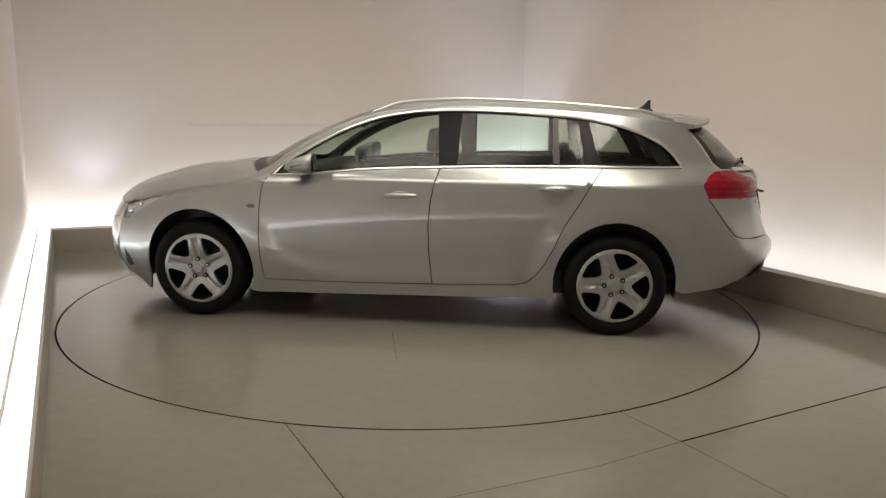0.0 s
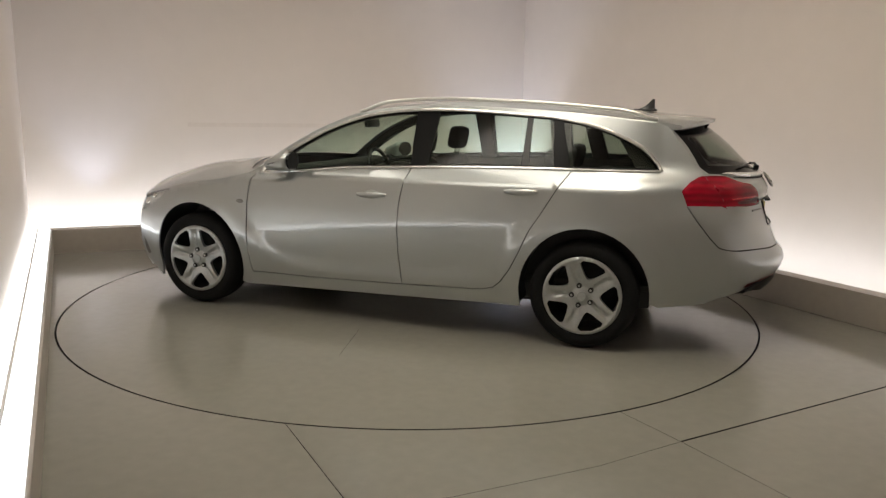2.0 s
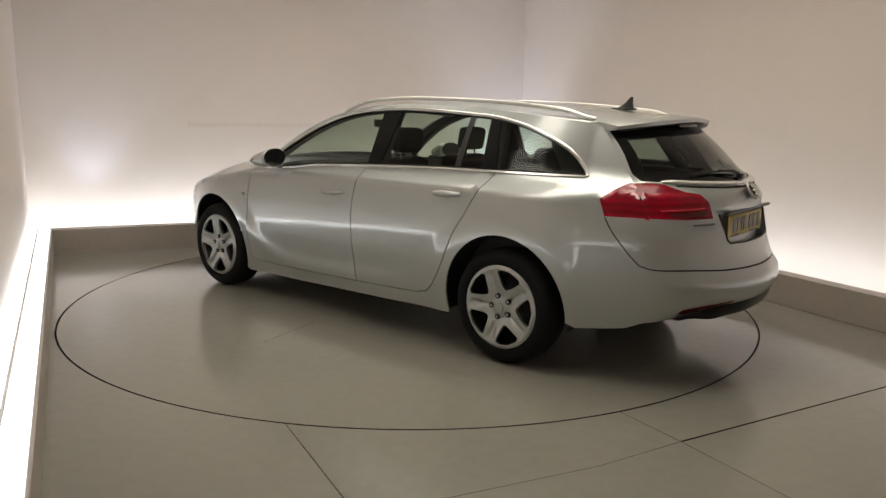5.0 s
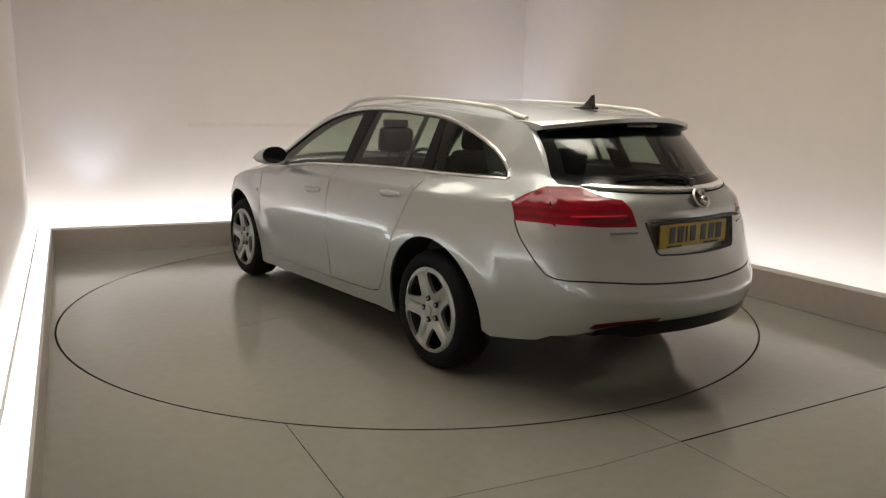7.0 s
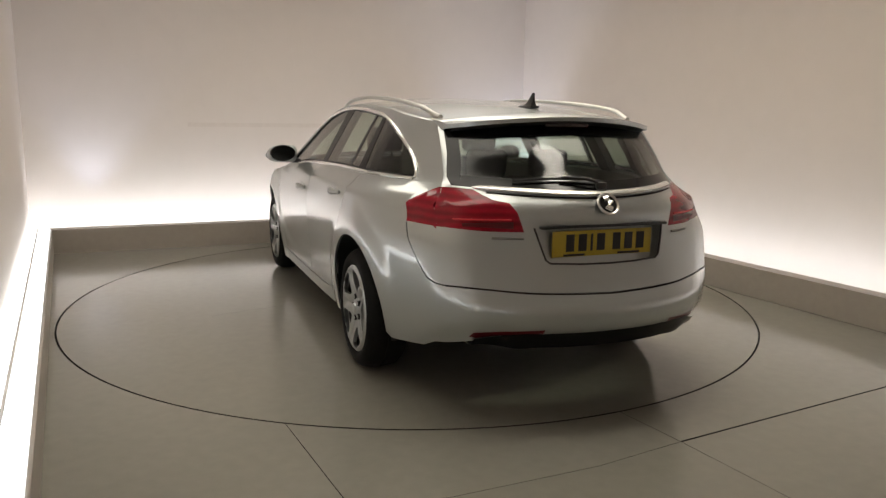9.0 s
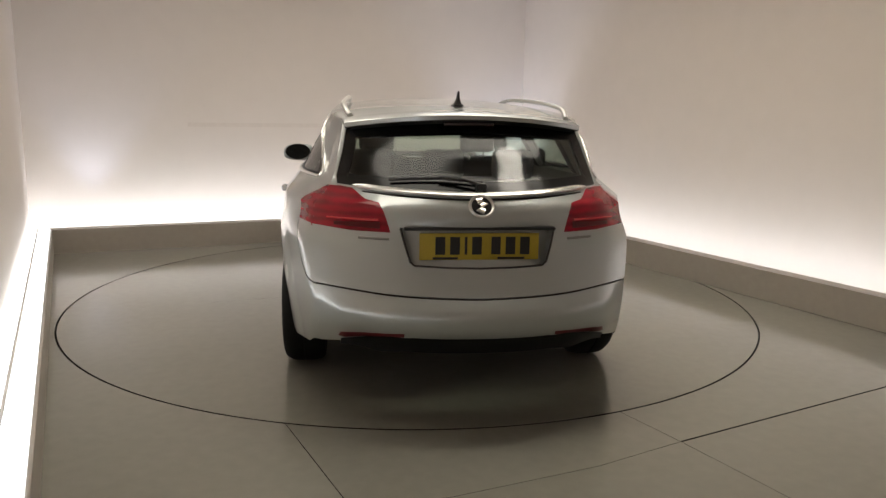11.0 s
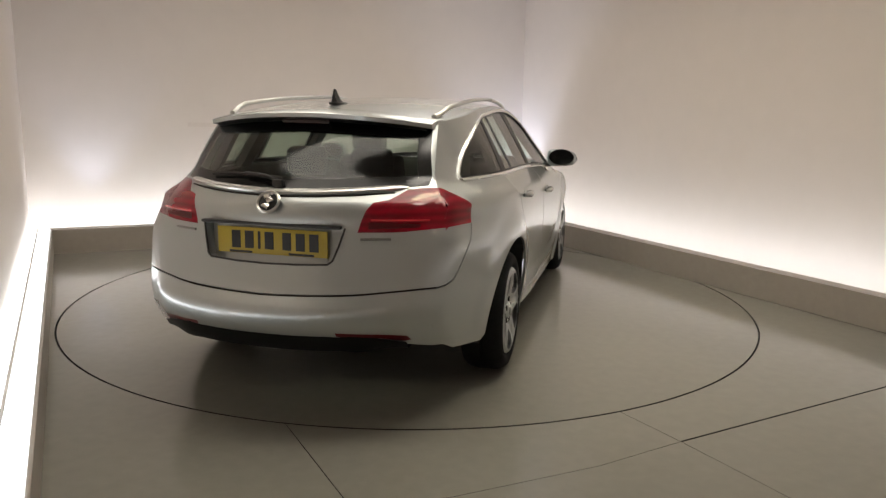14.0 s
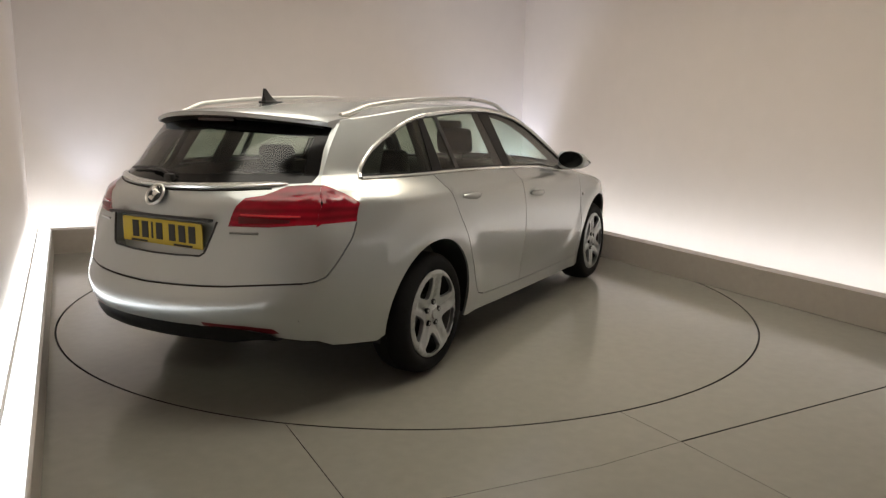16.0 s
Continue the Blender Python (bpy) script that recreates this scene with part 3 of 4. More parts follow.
BOWL = {}
for sign in (1, -1):
    lifted(BOWL, sign, side_pts, side_regions["headlight"], SIDE, sign, 0.018, 0.0)
BOTH = ("tailgate", "rear_bumper", "front_bumper")
for sign in (1, -1):
    for key, tris in side_regions.items():
        glass = key in ("front_window", "rear_window_pane", "rear_corner_pane", "quarter_window")
        sink = 0.012 if key == "gap" else 0.004 if glass else 0.002 if key in ("pillar_trim", "window_divider", "rear_pillar_trim") else -0.004 if key == "window_trim" else 0.0
        name = key if key in BOTH else (key, sign)
        lifted(STORE, name, side_pts, tris, SIDE, sign, sink, 0.0 if key == "gap" else 0.012)

# rear end
REAR_TOP = 1.322
REAR_SIDE = [Vector((half_width(X_REAR(z), z), z)) for z in np.linspace(REAR_TOP, 0.350, 36)]
SEAM_GATE = [Vector((y, smooth_curve((0.80, 0.632), (0.735, 0.632), (0.57, 0.626), (0.38, 0.614), (0.0, 0.605))(abs(y)))) for y in np.linspace(-1, 1, 41) * (half_width(X_REAR(0.632), 0.632) - 0.0005)]
REAR_OUTLINE = ([Vector((-p.x, p.y)) for p in REAR_SIDE][::-1] + [Vector((y, REAR_TOP + 0.044 * (1 - (y / REAR_SIDE[0].x) ** 2))) for y in np.linspace(-REAR_SIDE[0].x, REAR_SIDE[0].x, 24)][1:-1]
                + REAR_SIDE + V2((0.68, 0.353), (0.60, 0.374), (0.50, 0.408), (0.33, 0.43), (-0.33, 0.43), (-0.50, 0.408), (-0.60, 0.374), (-0.68, 0.353)))
W_TOP = REAR_SIDE[0].x
REAR_GLASS = V2((-0.615, 1.056), (-0.50, 1.049), (0.0, 1.034), (0.50, 1.049), (0.615, 1.056), (0.618, 1.09), (0.590, 1.20), (W_TOP - 0.018, 1.310), (0.3, 1.332), (0.0, 1.345), (-0.3, 1.332), (-W_TOP + 0.018, 1.310), (-0.590, 1.20), (-0.618, 1.09))
LIGHT_L = [Vector((half_width(X_REAR(z), z), z)) for z in np.linspace(0.884, 1.046, 8)] + V2((0.60, 1.048), (0.545, 1.044), (0.515, 1.022), (0.49, 1.006), (0.432, 0.996), (0.412, 0.96), (0.395, 0.91), (0.385, 0.872), (0.55, 0.872))
LIGHT_R = [Vector((-p.x, p.y)) for p in LIGHT_L]
RECESS = V2((-0.335, 0.896), (0.345, 0.896), (0.325, 0.82), (0.305, 0.752), (0.285, 0.737), (0.0, 0.728), (-0.275, 0.735), (-0.295, 0.75), (-0.318, 0.82))
REFLECT_L = V2((0.612, 0.400), (0.60, 0.424), (0.50, 0.442), (0.33, 0.456), (0.33, 0.436), (0.505, 0.419), (0.585, 0.396))
REFLECT_R = [Vector((-p.x, p.y)) for p in REFLECT_L]
REAR_CLEAR = shrink(REAR_GLASS, 0.05)
gate_z = [(p.x, p.y) for p in SEAM_GATE]


def rear_region(c):
    if inside(c, REAR_GLASS):
        return "rear_window" if inside(c, REAR_CLEAR) else "rear_window_border"
    if inside(c, LIGHT_L):
        return ("tail_light", 1)
    if inside(c, LIGHT_R):
        return ("tail_light", -1)
    if inside(c, RECESS):
        return "plate_recess"
    if inside(c, REFLECT_L):
        return ("rear_reflector", 1)
    if inside(c, REFLECT_R):
        return ("rear_reflector", -1)
    return "tailgate" if c.y > np.interp(c.x, [p[0] for p in gate_z], [p[1] for p in gate_z]) else "rear_bumper"


rear_pts, rear_regions = layout(REAR_OUTLINE, [REAR_GLASS, REAR_CLEAR, LIGHT_L, LIGHT_R, RECESS, REFLECT_L, REFLECT_R], [(SEAM_GATE, 0.004)], 0.05, 0.026, rear_region)
for key, tris in rear_regions.items():
    sink = {"gap": 0.012, "rear_window": 0.002, "rear_window_border": 0.002, "plate_recess": 0.050}.get(key, 0.0)
    lifted(STORE, key, rear_pts, tris, REAR, 1, sink, 0.0 if key == "gap" else 0.058 if key == "tailgate" else 0.012)

# front end
FRONT_SIDE = [Vector((half_width(X_FRONT(z), z), z)) for z in np.linspace(0.725, 0.20, 24)]
FRONT_OUTLINE = [Vector((-p.x, p.y)) for p in FRONT_SIDE][::-1] + FRONT_SIDE
GRILLE = V2((-0.42, 0.70), (0.42, 0.70), (0.34, 0.56), (-0.34, 0.56))
INTAKE = V2((-0.55, 0.40), (0.55, 0.40), (0.48, 0.26), (-0.48, 0.26))
LAMP_F = V2((0.44, 0.715), (0.72, 0.73), (0.74, 0.70), (0.735, 0.64), (0.55, 0.60))
FOG = V2((0.63, 0.395), (0.70, 0.405), (0.705, 0.33), (0.64, 0.31))


def front_region(c):
    for name, poly in (("grille", GRILLE), ("air_intake", INTAKE)):
        if inside(c, poly):
            return name
    for s in (1, -1):
        if inside((c.x * s, c.y), LAMP_F):
            return ("headlight", s)
        if inside((c.x * s, c.y), FOG):
            return ("fog_light_surround", s)
    return "front_bumper"


front_pts, front_regions = layout(FRONT_OUTLINE, [GRILLE, INTAKE] + [[Vector((p.x * s, p.y)) for p in q] for q in (LAMP_F, FOG) for s in (1, -1)], [], 0.06, 0.035, front_region)
for key, tris in front_regions.items():
    if key[0] == "headlight":
        lifted(BOWL, key[1], front_pts, tris, FRONT_END, 1, 0.018, 0.0)
    lifted(STORE, key, front_pts, tris, FRONT_END, 1, 0.02 if key in ("grille", "air_intake") else 0.0, 0.02)


# bonnet, windscreen and roof in one run of rows
def top_patch(name, x0, x1, rows, s0, s1, cols, sink=0.0):
    P, N, F = [], [], []
    for i in range(rows + 1):
        xe = x0 + (x1 - x0) * i / rows
        for j in range(cols + 1):
            s = s0 + (s1 - s0) * j / cols
            a, e = top_point(xe, s), 0.004
            n = (top_point(xe + e, s) - top_point(xe - e, s)).cross(top_point(xe, min(1, s + e)) - top_point(xe, max(-1, s - e))).normalized()
            n = n if n.z > 0 else -n
            if abs(s) > 0.999:
                y = half_width(xe, Z_EDGE(xe) - 0.01)
                n = (n + Vector((0, 0.9 * math.copysign(1, s), 0.1))).normalized()
            P.append(a - n * sink)
            N.append(n)
    w = cols + 1
    for i in range(rows):
        for j in range(cols):
            q = (i * w + j, i * w + j + 1, (i + 1) * w + j + 1, (i + 1) * w + j)
            n = (P[q[1]] - P[q[0]]).cross(P[q[2]] - P[q[0]])
            F.append(q if n.z > 0 else q[::-1])
    STORE.setdefault(name, Part()).add(P, F, N)


top_patch("bonnet", 1.93, 0.945, 32, -1, 1, 40)
top_patch("cowl", 0.945, 0.87, 4, -0.94, 0.94, 24, 0.006)
top_patch("windscreen", 0.87, 0.24, 24, -0.90, 0.90, 30, 0.003)
top_patch("roof", 0.24, -1.76, 50, -1, 1, 40)
for a, b in ((-1, -0.90), (0.90, 1)):
    top_patch("roof", 0.945, 0.24, 26, a, b, 5)
# inner skin
HEAD = Part()
for i in range(25):
    xe = 0.2 - 1.9 * i / 24
    for j in range(13):
        s = -0.97 + 1.94 * j / 12
        HEAD.v.append(tuple(top_point(xe, s) - Vector((0, 0, 0.035))))
        HEAD.n.append((0, 0, -1))
HEAD.f = [(i * 13 + j, i * 13 + j + 1, (i + 1) * 13 + j + 1, (i + 1) * 13 + j) for i in range(24) for j in range(12)]
STORE["headlining"] = HEAD

LOOK = {"front_window": ("door_window", M_GLASS, "tinted clear front door glass"), "rear_window_pane": ("door_window", M_GLASS, "tinted clear rear door glass"), "rear_corner_pane": ("corner_window", M_GLASS, "small fixed pane of the rear door"),
        "quarter_window": ("quarter_window", M_DARKGLASS, "dark rear quarter glass"), "pillar_trim": ("pillar_trim", M_PILLAR, "gloss black door pillar trim"), "window_divider": ("window_divider", M_BLACK, "black divider bar"),
        "rear_pillar_trim": ("pillar_trim", M_PILLAR, "gloss black rear pillar trim"), "window_trim": ("window_trim", M_PILLAR, "black window gasket"), "tail_light": ("tail_light", M_RED, "red wraparound tail light"),
        "headlight": ("headlight", M_CLEAR, "clear headlight lens"), "gap": ("panel_gap", M_GROOVE, "dark gap between panels"), "rear_window": ("rear_window", M_DARKGLASS, "dark tinted tailgate glass"),
        "rear_window_border": ("rear_window_border", M_GLOSSBLACK, "black border of the tailgate glass"), "plate_recess": ("plate_recess", M_PAINT, ""), "rear_reflector": ("rear_reflector", M_MIDRED, "dark red bumper reflector"), "grille": ("grille", M_BLACK, "black grille"), "air_intake": ("air_intake", M_BLACK, "black lower intake"),
        "fog_light_surround": ("fog_light_surround", M_BLACK, "black fog light surround"), "cowl": ("cowl", M_BLACK, "black cowl under the windscreen"), "windscreen": ("windscreen", M_GLASS, "clear windscreen"), "headlining": ("headlining", M_LINER, "pale headlining")}
MADE = {}
for key, p in STORE.items():
    plain = key[0] if isinstance(key, tuple) else key
    name, mat, label = LOOK.get(plain, (plain, M_PAINT, ""))
    MADE[key] = p.make(name, mat, car, label)


for sign in (1, -1):
    BOWL[sign].make("lamp_bowl", M_SPARKLE, MADE[("headlight", sign)], "bright silver reflector")


for sign in (1, -1):
    for key, owner in (("front_window", "front_door"), ("rear_window_pane", "rear_door"), ("rear_corner_pane", "rear_door"), ("window_divider", "rear_door")):
        MADE[(key, sign)].parent = MADE[(owner, sign)]
for key in ("rear_window", "rear_window_border", "plate_recess"):
    MADE[key].parent = MADE["tailgate"]


# ---- parts of simple solids ----
def part(name, bm, mat, parent, label="", smooth=True):
    me = bpy.data.meshes.new(name)
    bmesh.ops.recalc_face_normals(bm, faces=bm.faces)
    bm.to_mesh(me)
    bm.free()
    me.materials.append(mat)
    if smooth:
        me.polygons.foreach_set("use_smooth", [True] * len(me.polygons))
        me.set_sharp_from_angle(angle=radians(40))
    ob = new(name, me)
    ob.parent = parent
    return tagged(ob, label)


def block(sx, sy, sz, at=(0, 0, 0), bevel=0.0, turn=None, seg=2):
    bm = bmesh.new()
    bmesh.ops.create_cube(bm, size=1.0, matrix=Matrix.Diagonal((sx, sy, sz, 1)))
    if bevel:
        bmesh.ops.bevel(bm, geom=bm.edges[:], offset=bevel, segments=seg, affect="EDGES", profile=0.6)
    bmesh.ops.transform(bm, matrix=Matrix.Translation(at) @ (turn or Matrix()), verts=bm.verts)
    return bm


def tube(path, r, ring=8, flat=1.0, caps=True):
    bm = bmesh.new()
    rings = []
    for i, p in enumerate(path):
        d = (path[min(i + 1, len(path) - 1)] - path[max(i - 1, 0)]).normalized()
        a = d.cross(Vector((0, 0, 1)))
        a = a.normalized() if a.length > 0.01 else Vector((0, 1, 0))
        b = a.cross(d)
        rr = r(i / (len(path) - 1)) if callable(r) else r
        rings.append([bm.verts.new(p + a * rr * math.cos(2 * math.pi * k / ring) + b * rr * flat * math.sin(2 * math.pi * k / ring)) for k in range(ring)])
    for A, B in zip(rings, rings[1:]):
        for k in range(ring):
            bm.faces.new((A[k], A[(k + 1) % ring], B[(k + 1) % ring], B[k]))
    if caps:
        bm.faces.new(rings[0][::-1])
        bm.faces.new(rings[-1])
    return bm


def spun(profile, n=48, axis="y"):
    """A solid of revolution round y from (radius, y) pairs."""
    bm = bmesh.new()
    rows = []
    for k in range(n):
        a = 2 * math.pi * k / n
        rows.append([bm.verts.new((r * math.cos(a), y, r * math.sin(a))) for r, y in profile])
    for k in range(n):
        A, B = rows[k], rows[(k + 1) % n]
        for i in range(len(profile) - 1):
            bm.faces.new((A[i], B[i], B[i + 1], A[i + 1]))
    return bm


# ---- wheels ----
def build_wheel():
    """A wheel whose outer face looks along +y, with its middle at the origin."""
    wheel = new("wheel")
    R = WHEEL_R
    part("tyre", spun([(0.235, 0.0), (0.245, 0.012), (0.275, 0.020), (0.298, 0.012), (0.312, -0.004), (R - 0.004, -0.022), (R, -0.05), (R, -0.085), (R - 0.006, -0.09), (R, -0.095), (R, -0.14), (R - 0.008, -0.18), (0.30, -0.20), (0.26, -0.205), (0.235, -0.20)], 56), M_RUBBER, wheel, "black rubber tyre")
    part("rim", spun([(0.232, -0.002), (0.222, -0.03), (0.208, -0.06), (0.20, -0.19), (0.03, -0.10), (0.001, -0.10)], 40), M_BLACK, wheel, "dark steel rim behind the cover")
    win = []
    for k in range(5):
        a = radians(90 + 36 + 72 * k)
        shape = [(0.104, 0), (0.110, 7), (0.130, 14), (0.168, 20), (0.200, 23), (0.213, 18), (0.217, 0), (0.213, -18), (0.200, -23), (0.168, -20), (0.130, -14), (0.110, -7)]
        win.append([Vector((r * math.cos(a + radians(d)), r * math.sin(a + radians(d)))) for r, d in shape])
    rim = [c * 0.236 for c in CIRC[::2]]

    def dish(a, b):
        r, t = math.hypot(a, b), math.atan2(b, a)
        h = smooth_curve((0, 0.010), (0.03, 0.010), (0.06, -0.004), (0.10, 0.004), (0.16, 0.014), (0.205, 0.016), (0.222, 0.020), (0.236, 0.008))(r)
        w = abs((math.degrees(t) - 90 + 36) % 72 - 36)
        h -= 0.014 * ease(9, 2, w) * ease(0.05, 0.09, r) * ease(0.215, 0.17, r)
        return Vector((a, h, b))
    dished = Surface(dish, (0, 1, 0))
    pts, reg = layout(rim, win, [], 0.016, 0.010, lambda c: None if any(inside(c, w) for w in win) else "cover")
    store = {}
    lifted(store, "cover", pts, reg["cover"], dished, 1, 0.0, 0.022)
    store["cover"].make("wheel_cover", M_COVER, wheel, "silver five-spoke wheel cover")
    for k in range(5):
        a = radians(90 + 72 * k)
        at = Matrix.Translation((0.062 * math.cos(a), -0.001, 0.062 * math.sin(a))) @ Matrix.Rotation(radians(-90), 4, "X")
        bm = bmesh.new()
        bmesh.ops.create_cone(bm, cap_ends=True, segments=14, radius1=0.017, radius2=0.015, depth=0.014, matrix=at)
        bolt = part("bolt", bm, M_BLACK, wheel, "dark wheel bolt recess")
        bm = bmesh.new()
        bmesh.ops.create_cone(bm, cap_ends=True, segments=6, radius1=0.009, radius2=0.008, depth=0.018, matrix=at)
        part("bolt_head", bm, M_COVER, bolt)
    bm = bmesh.new()
    bmesh.ops.create_cone(bm, cap_ends=True, segments=24, radius1=0.031, radius2=0.027, depth=0.012, matrix=Matrix.Translation((0, 0.012, 0)) @ Matrix.Rotation(radians(-90), 4, "X"))
    part("hub_cap", bm, M_COVER, wheel)
    return wheel


wheel = build_wheel()
WHEEL_Y = 0.893
SPIN = {(True, 1): 6, (False, 1): 18, (True, -1): 20, (False, -1): -6}
first = True
for wx in (WHEEL_X, -WHEEL_X):
    for s in (1, -1):
        m = pose(wx, s * WHEEL_Y, WHEEL_R, 0, 0, 0 if s > 0 else 180) @ pose(0, 0, 0, 0, SPIN[(wx > 0, s)], 0)
        w = wheel if first else copy_thing(wheel, m)
        first = False
        w.parent = car
        w.matrix_basis = m
        liner = bmesh.new()
        rows = []
        for i in range(25):
            a = radians(-12 + 204 * i / 24)
            xx, zz = wx + 0.391 * math.cos(a), WHEEL_R + (0.412 if math.sin(a) > 0 else 0.391) * math.sin(a)
            rows.append([liner.verts.new((xx, s * y, zz)) for y in (half_width(xx, zz) - 0.02, 0.55)])
        for A, B in zip(rows, rows[1:]):
            liner.faces.new((A[0], A[1], B[1], B[0]))
        back = [r[1] for r in rows]
        liner.faces.new(back)
        part("arch_liner", liner, M_BLACK, car, "black wheel arch liner")

# ---- underside ----
part("underbody", block(3.3, 1.40, 0.12, (-0.10, 0, 0.29), 0.03), M_BLACK, car, "black underbody")
part("floor_pan", block(2.6, 1.2, 0.05, (-0.2, 0, 0.215), 0.015), M_BLACK, car, "black floor pan")
bm = bmesh.new()
rows = []
for i in range(31):
    y = -0.60 + 1.20 * i / 30
    p = rear_point(y, 0.44)
    p.z = np.interp(abs(y), [0.33, 0.50, 0.60], [0.435, 0.418, 0.392])
    e = ease(0.60, 0.40, abs(y))
    rows.append([bm.verts.new(p + Vector((dx, 0, dz))) for dx, dz in ((0.004, 0.006), (0.012, -0.035 * e), (0.035, -0.03 - 0.042 * e), (0.30, -0.035 - 0.05 * e))])
for A, B in zip(rows, rows[1:]):
    for k in range(3):
        bm.faces.new((A[k], A[k + 1], B[k + 1], B[k]))
part("diffuser", bm, M_PILLAR, car, "black lower bumper insert")
part("exhaust", tube([Vector((-1.8, 0.40, 0.33)), Vector((-1.95, 0.40, 0.335)), Vector((-2.06, 0.40, 0.335))], 0.030, 14), M_GREYBAR, car, "steel exhaust tip")
part("silencer", block(0.36, 0.45, 0.12, (-1.86, 0.30, 0.33), 0.05, seg=3), M_BLACK, car)

# ---- cabin ----
def inner_wall(s):
    bm = bmesh.new()
    rows = []
    for x in np.linspace(0.95, -1.85, 40):
        zb = Z_BELT(x) - 0.012
        rows.append([bm.verts.new((x, s * (half_width(x, zb) - d), z)) for d, z in ((0.016, zb), (0.07, zb - 0.01), (0.10, zb - 0.08), (0.12, 0.35))])
    for A, B in zip(rows, rows[1:]):
        for k in range(3):
            bm.faces.new((A[k], A[k + 1], B[k + 1], B[k]))
    part("door_lining", bm, M_TRIM, car, "dark grey cabin lining")


def pillar(s, x_low, x_high, w):
    bm = bmesh.new()
    v = []
    for i in range(9):
        k = i / 8
        x = x_low + (x_high - x_low) * k
        z = Z_BELT(x_low) - 0.03 + (Z_EDGE(x_high) - 0.03 - Z_BELT(x_low) + 0.03) * k
        v.append([bm.verts.new((x + dx, s * (half_width(x + dx, z) - dy), z)) for dx, dy in ((w / 2, 0.022), (w / 2, 0.07), (-w / 2, 0.07), (-w / 2, 0.022))])
    for A, B in zip(v, v[1:]):
        for k in range(4):
            bm.faces.new((A[k], A[(k + 1) % 4], B[(k + 1) % 4], B[k]))
    part("inner_pillar", bm, M_TRIM, car, "dark cabin pillar")


def roof_lining_edge(s):
    bm = bmesh.new()
    rows = []
    for x in np.linspace(0.80, -1.72, 44):
        z = Z_EDGE(x)
        y = half_width(x, z)
        rows.append([bm.verts.new((x, s * (half_width(x, z - 0.045) - 0.015), z - 0.045)), bm.verts.new((x, s * (y - 0.07), z - 0.05)), bm.verts.new((x, s * (y - 0.09), z + 0.0))])
    for A, B in zip(rows, rows[1:]):
        for k in range(2):
            bm.faces.new((A[k], A[k + 1], B[k + 1], B[k]))
    part("roof_lining_edge", bm, M_TRIM, car, "dark roof side lining")


for s in (1, -1):
    inner_wall(s)
    roof_lining_edge(s)
    pillar(s, -0.29, -0.28, 0.11)
    pillar(s, -1.21, -1.14, 0.12)
    pillar(s, -1.70, -1.50, 0.10)
part("cabin_floor", block(2.9, 1.5, 0.04, (-0.4, 0, 0.37), 0.01), M_TRIM, car, "dark cabin floor")


def seat(x, y, w, name="seat"):
    st = new(name)
    st.parent = car
    st.matrix_basis = pose(x, y, 0.40)
    part("cushion", block(0.50, w, 0.16, (0.08, 0, 0.14), 0.05, seg=3), M_SEAT, st)
    part("backrest", block(0.13, w - 0.02, 0.54 if w < 0.8 else 0.46, (-0.24, 0, 0.40 if w < 0.8 else 0.37), 0.05, Matrix.Rotation(radians(-17), 4, "Y"), 3), M_SEAT, st)
    for k in ((0,) if w < 0.8 else (-0.42, 0, 0.42)):
        part("headrest", block(0.10, 0.25, 0.17, (-0.355, k, 0.79 if w < 0.8 else 0.68), 0.045, Matrix.Rotation(radians(-10), 4, "Y"), 3), M_SEAT, st)
        for q in (-0.05, 0.05):
            part("headrest_post", tube([Vector((-0.33, k + q, 0.56)), Vector((-0.35, k + q, 0.74 if w < 0.8 else 0.65))], 0.006, 8), M_CHROME, st)
    return tagged(st, "dark cloth seat")


seat(0.20, 0.36, 0.50, "front_seat")
seat(0.20, -0.36, 0.50, "front_seat")
seat(-0.72, 0.0, 1.26, "rear_bench")
part("load_cover", block(0.75, 1.22, 0.03, (-1.62, 0, 0.985), 0.01), M_TRIM, car, "dark load cover")
dash = block(0.42, 1.42, 0.26, (0.82, 0, 0.86), 0.08, Matrix.Rotation(radians(8), 4, "Y"), 3)
part("dashboard", dash, M_TRIM, car, "dark dashboard")
ring = [Vector((0.50 + 0.07 * math.sin(a), -0.36 + 0.185 * math.cos(a), 0.90 + 0.175 * math.sin(a))) for a in np.linspace(0, 2 * math.pi, 33)]
wheel_rim = part("steering_wheel", tube(ring, 0.016, 8, caps=False), M_BLACK, car, "black steering wheel")
part("boss", block(0.05, 0.14, 0.12, (0.51, -0.36, 0.90), 0.02), M_BLACK, wheel_rim)
part("spoke", block(0.02, 0.36, 0.035, (0.505, -0.36, 0.90), 0.008), M_BLACK, wheel_rim)
part("rear_view_mirror", block(0.03, 0.22, 0.06, (0.42, 0, 1.29), 0.012), M_BLACK, car, "black rear-view mirror")

# ---- roof rails, aerial, spoiler ----
for s in (1, -1):
    path = []
    for i in range(41):
        x = 0.22 - 1.90 * i / 40
        k = i / 40
        lift = 0.030 * ease(0, 0.10, k) * ease(1, 0.90, k)
        p = top_point(x, s * 0.90)
        path.append(Vector((p.x, p.y, p.z + lift + 0.006)))
    part("roof_rail", tube(path, 0.014, 10, 0.9), M_ALU, car, "satin silver roof rail")
fin = bmesh.new()
prof = [(-1.53, 0.0), (-1.575, 0.018), (-1.605, 0.040), (-1.632, 0.072), (-1.648, 0.072), (-1.648, 0.03), (-1.655, 0.0)]
zr = top_point(-1.48, 0).z - 0.004
rows = []
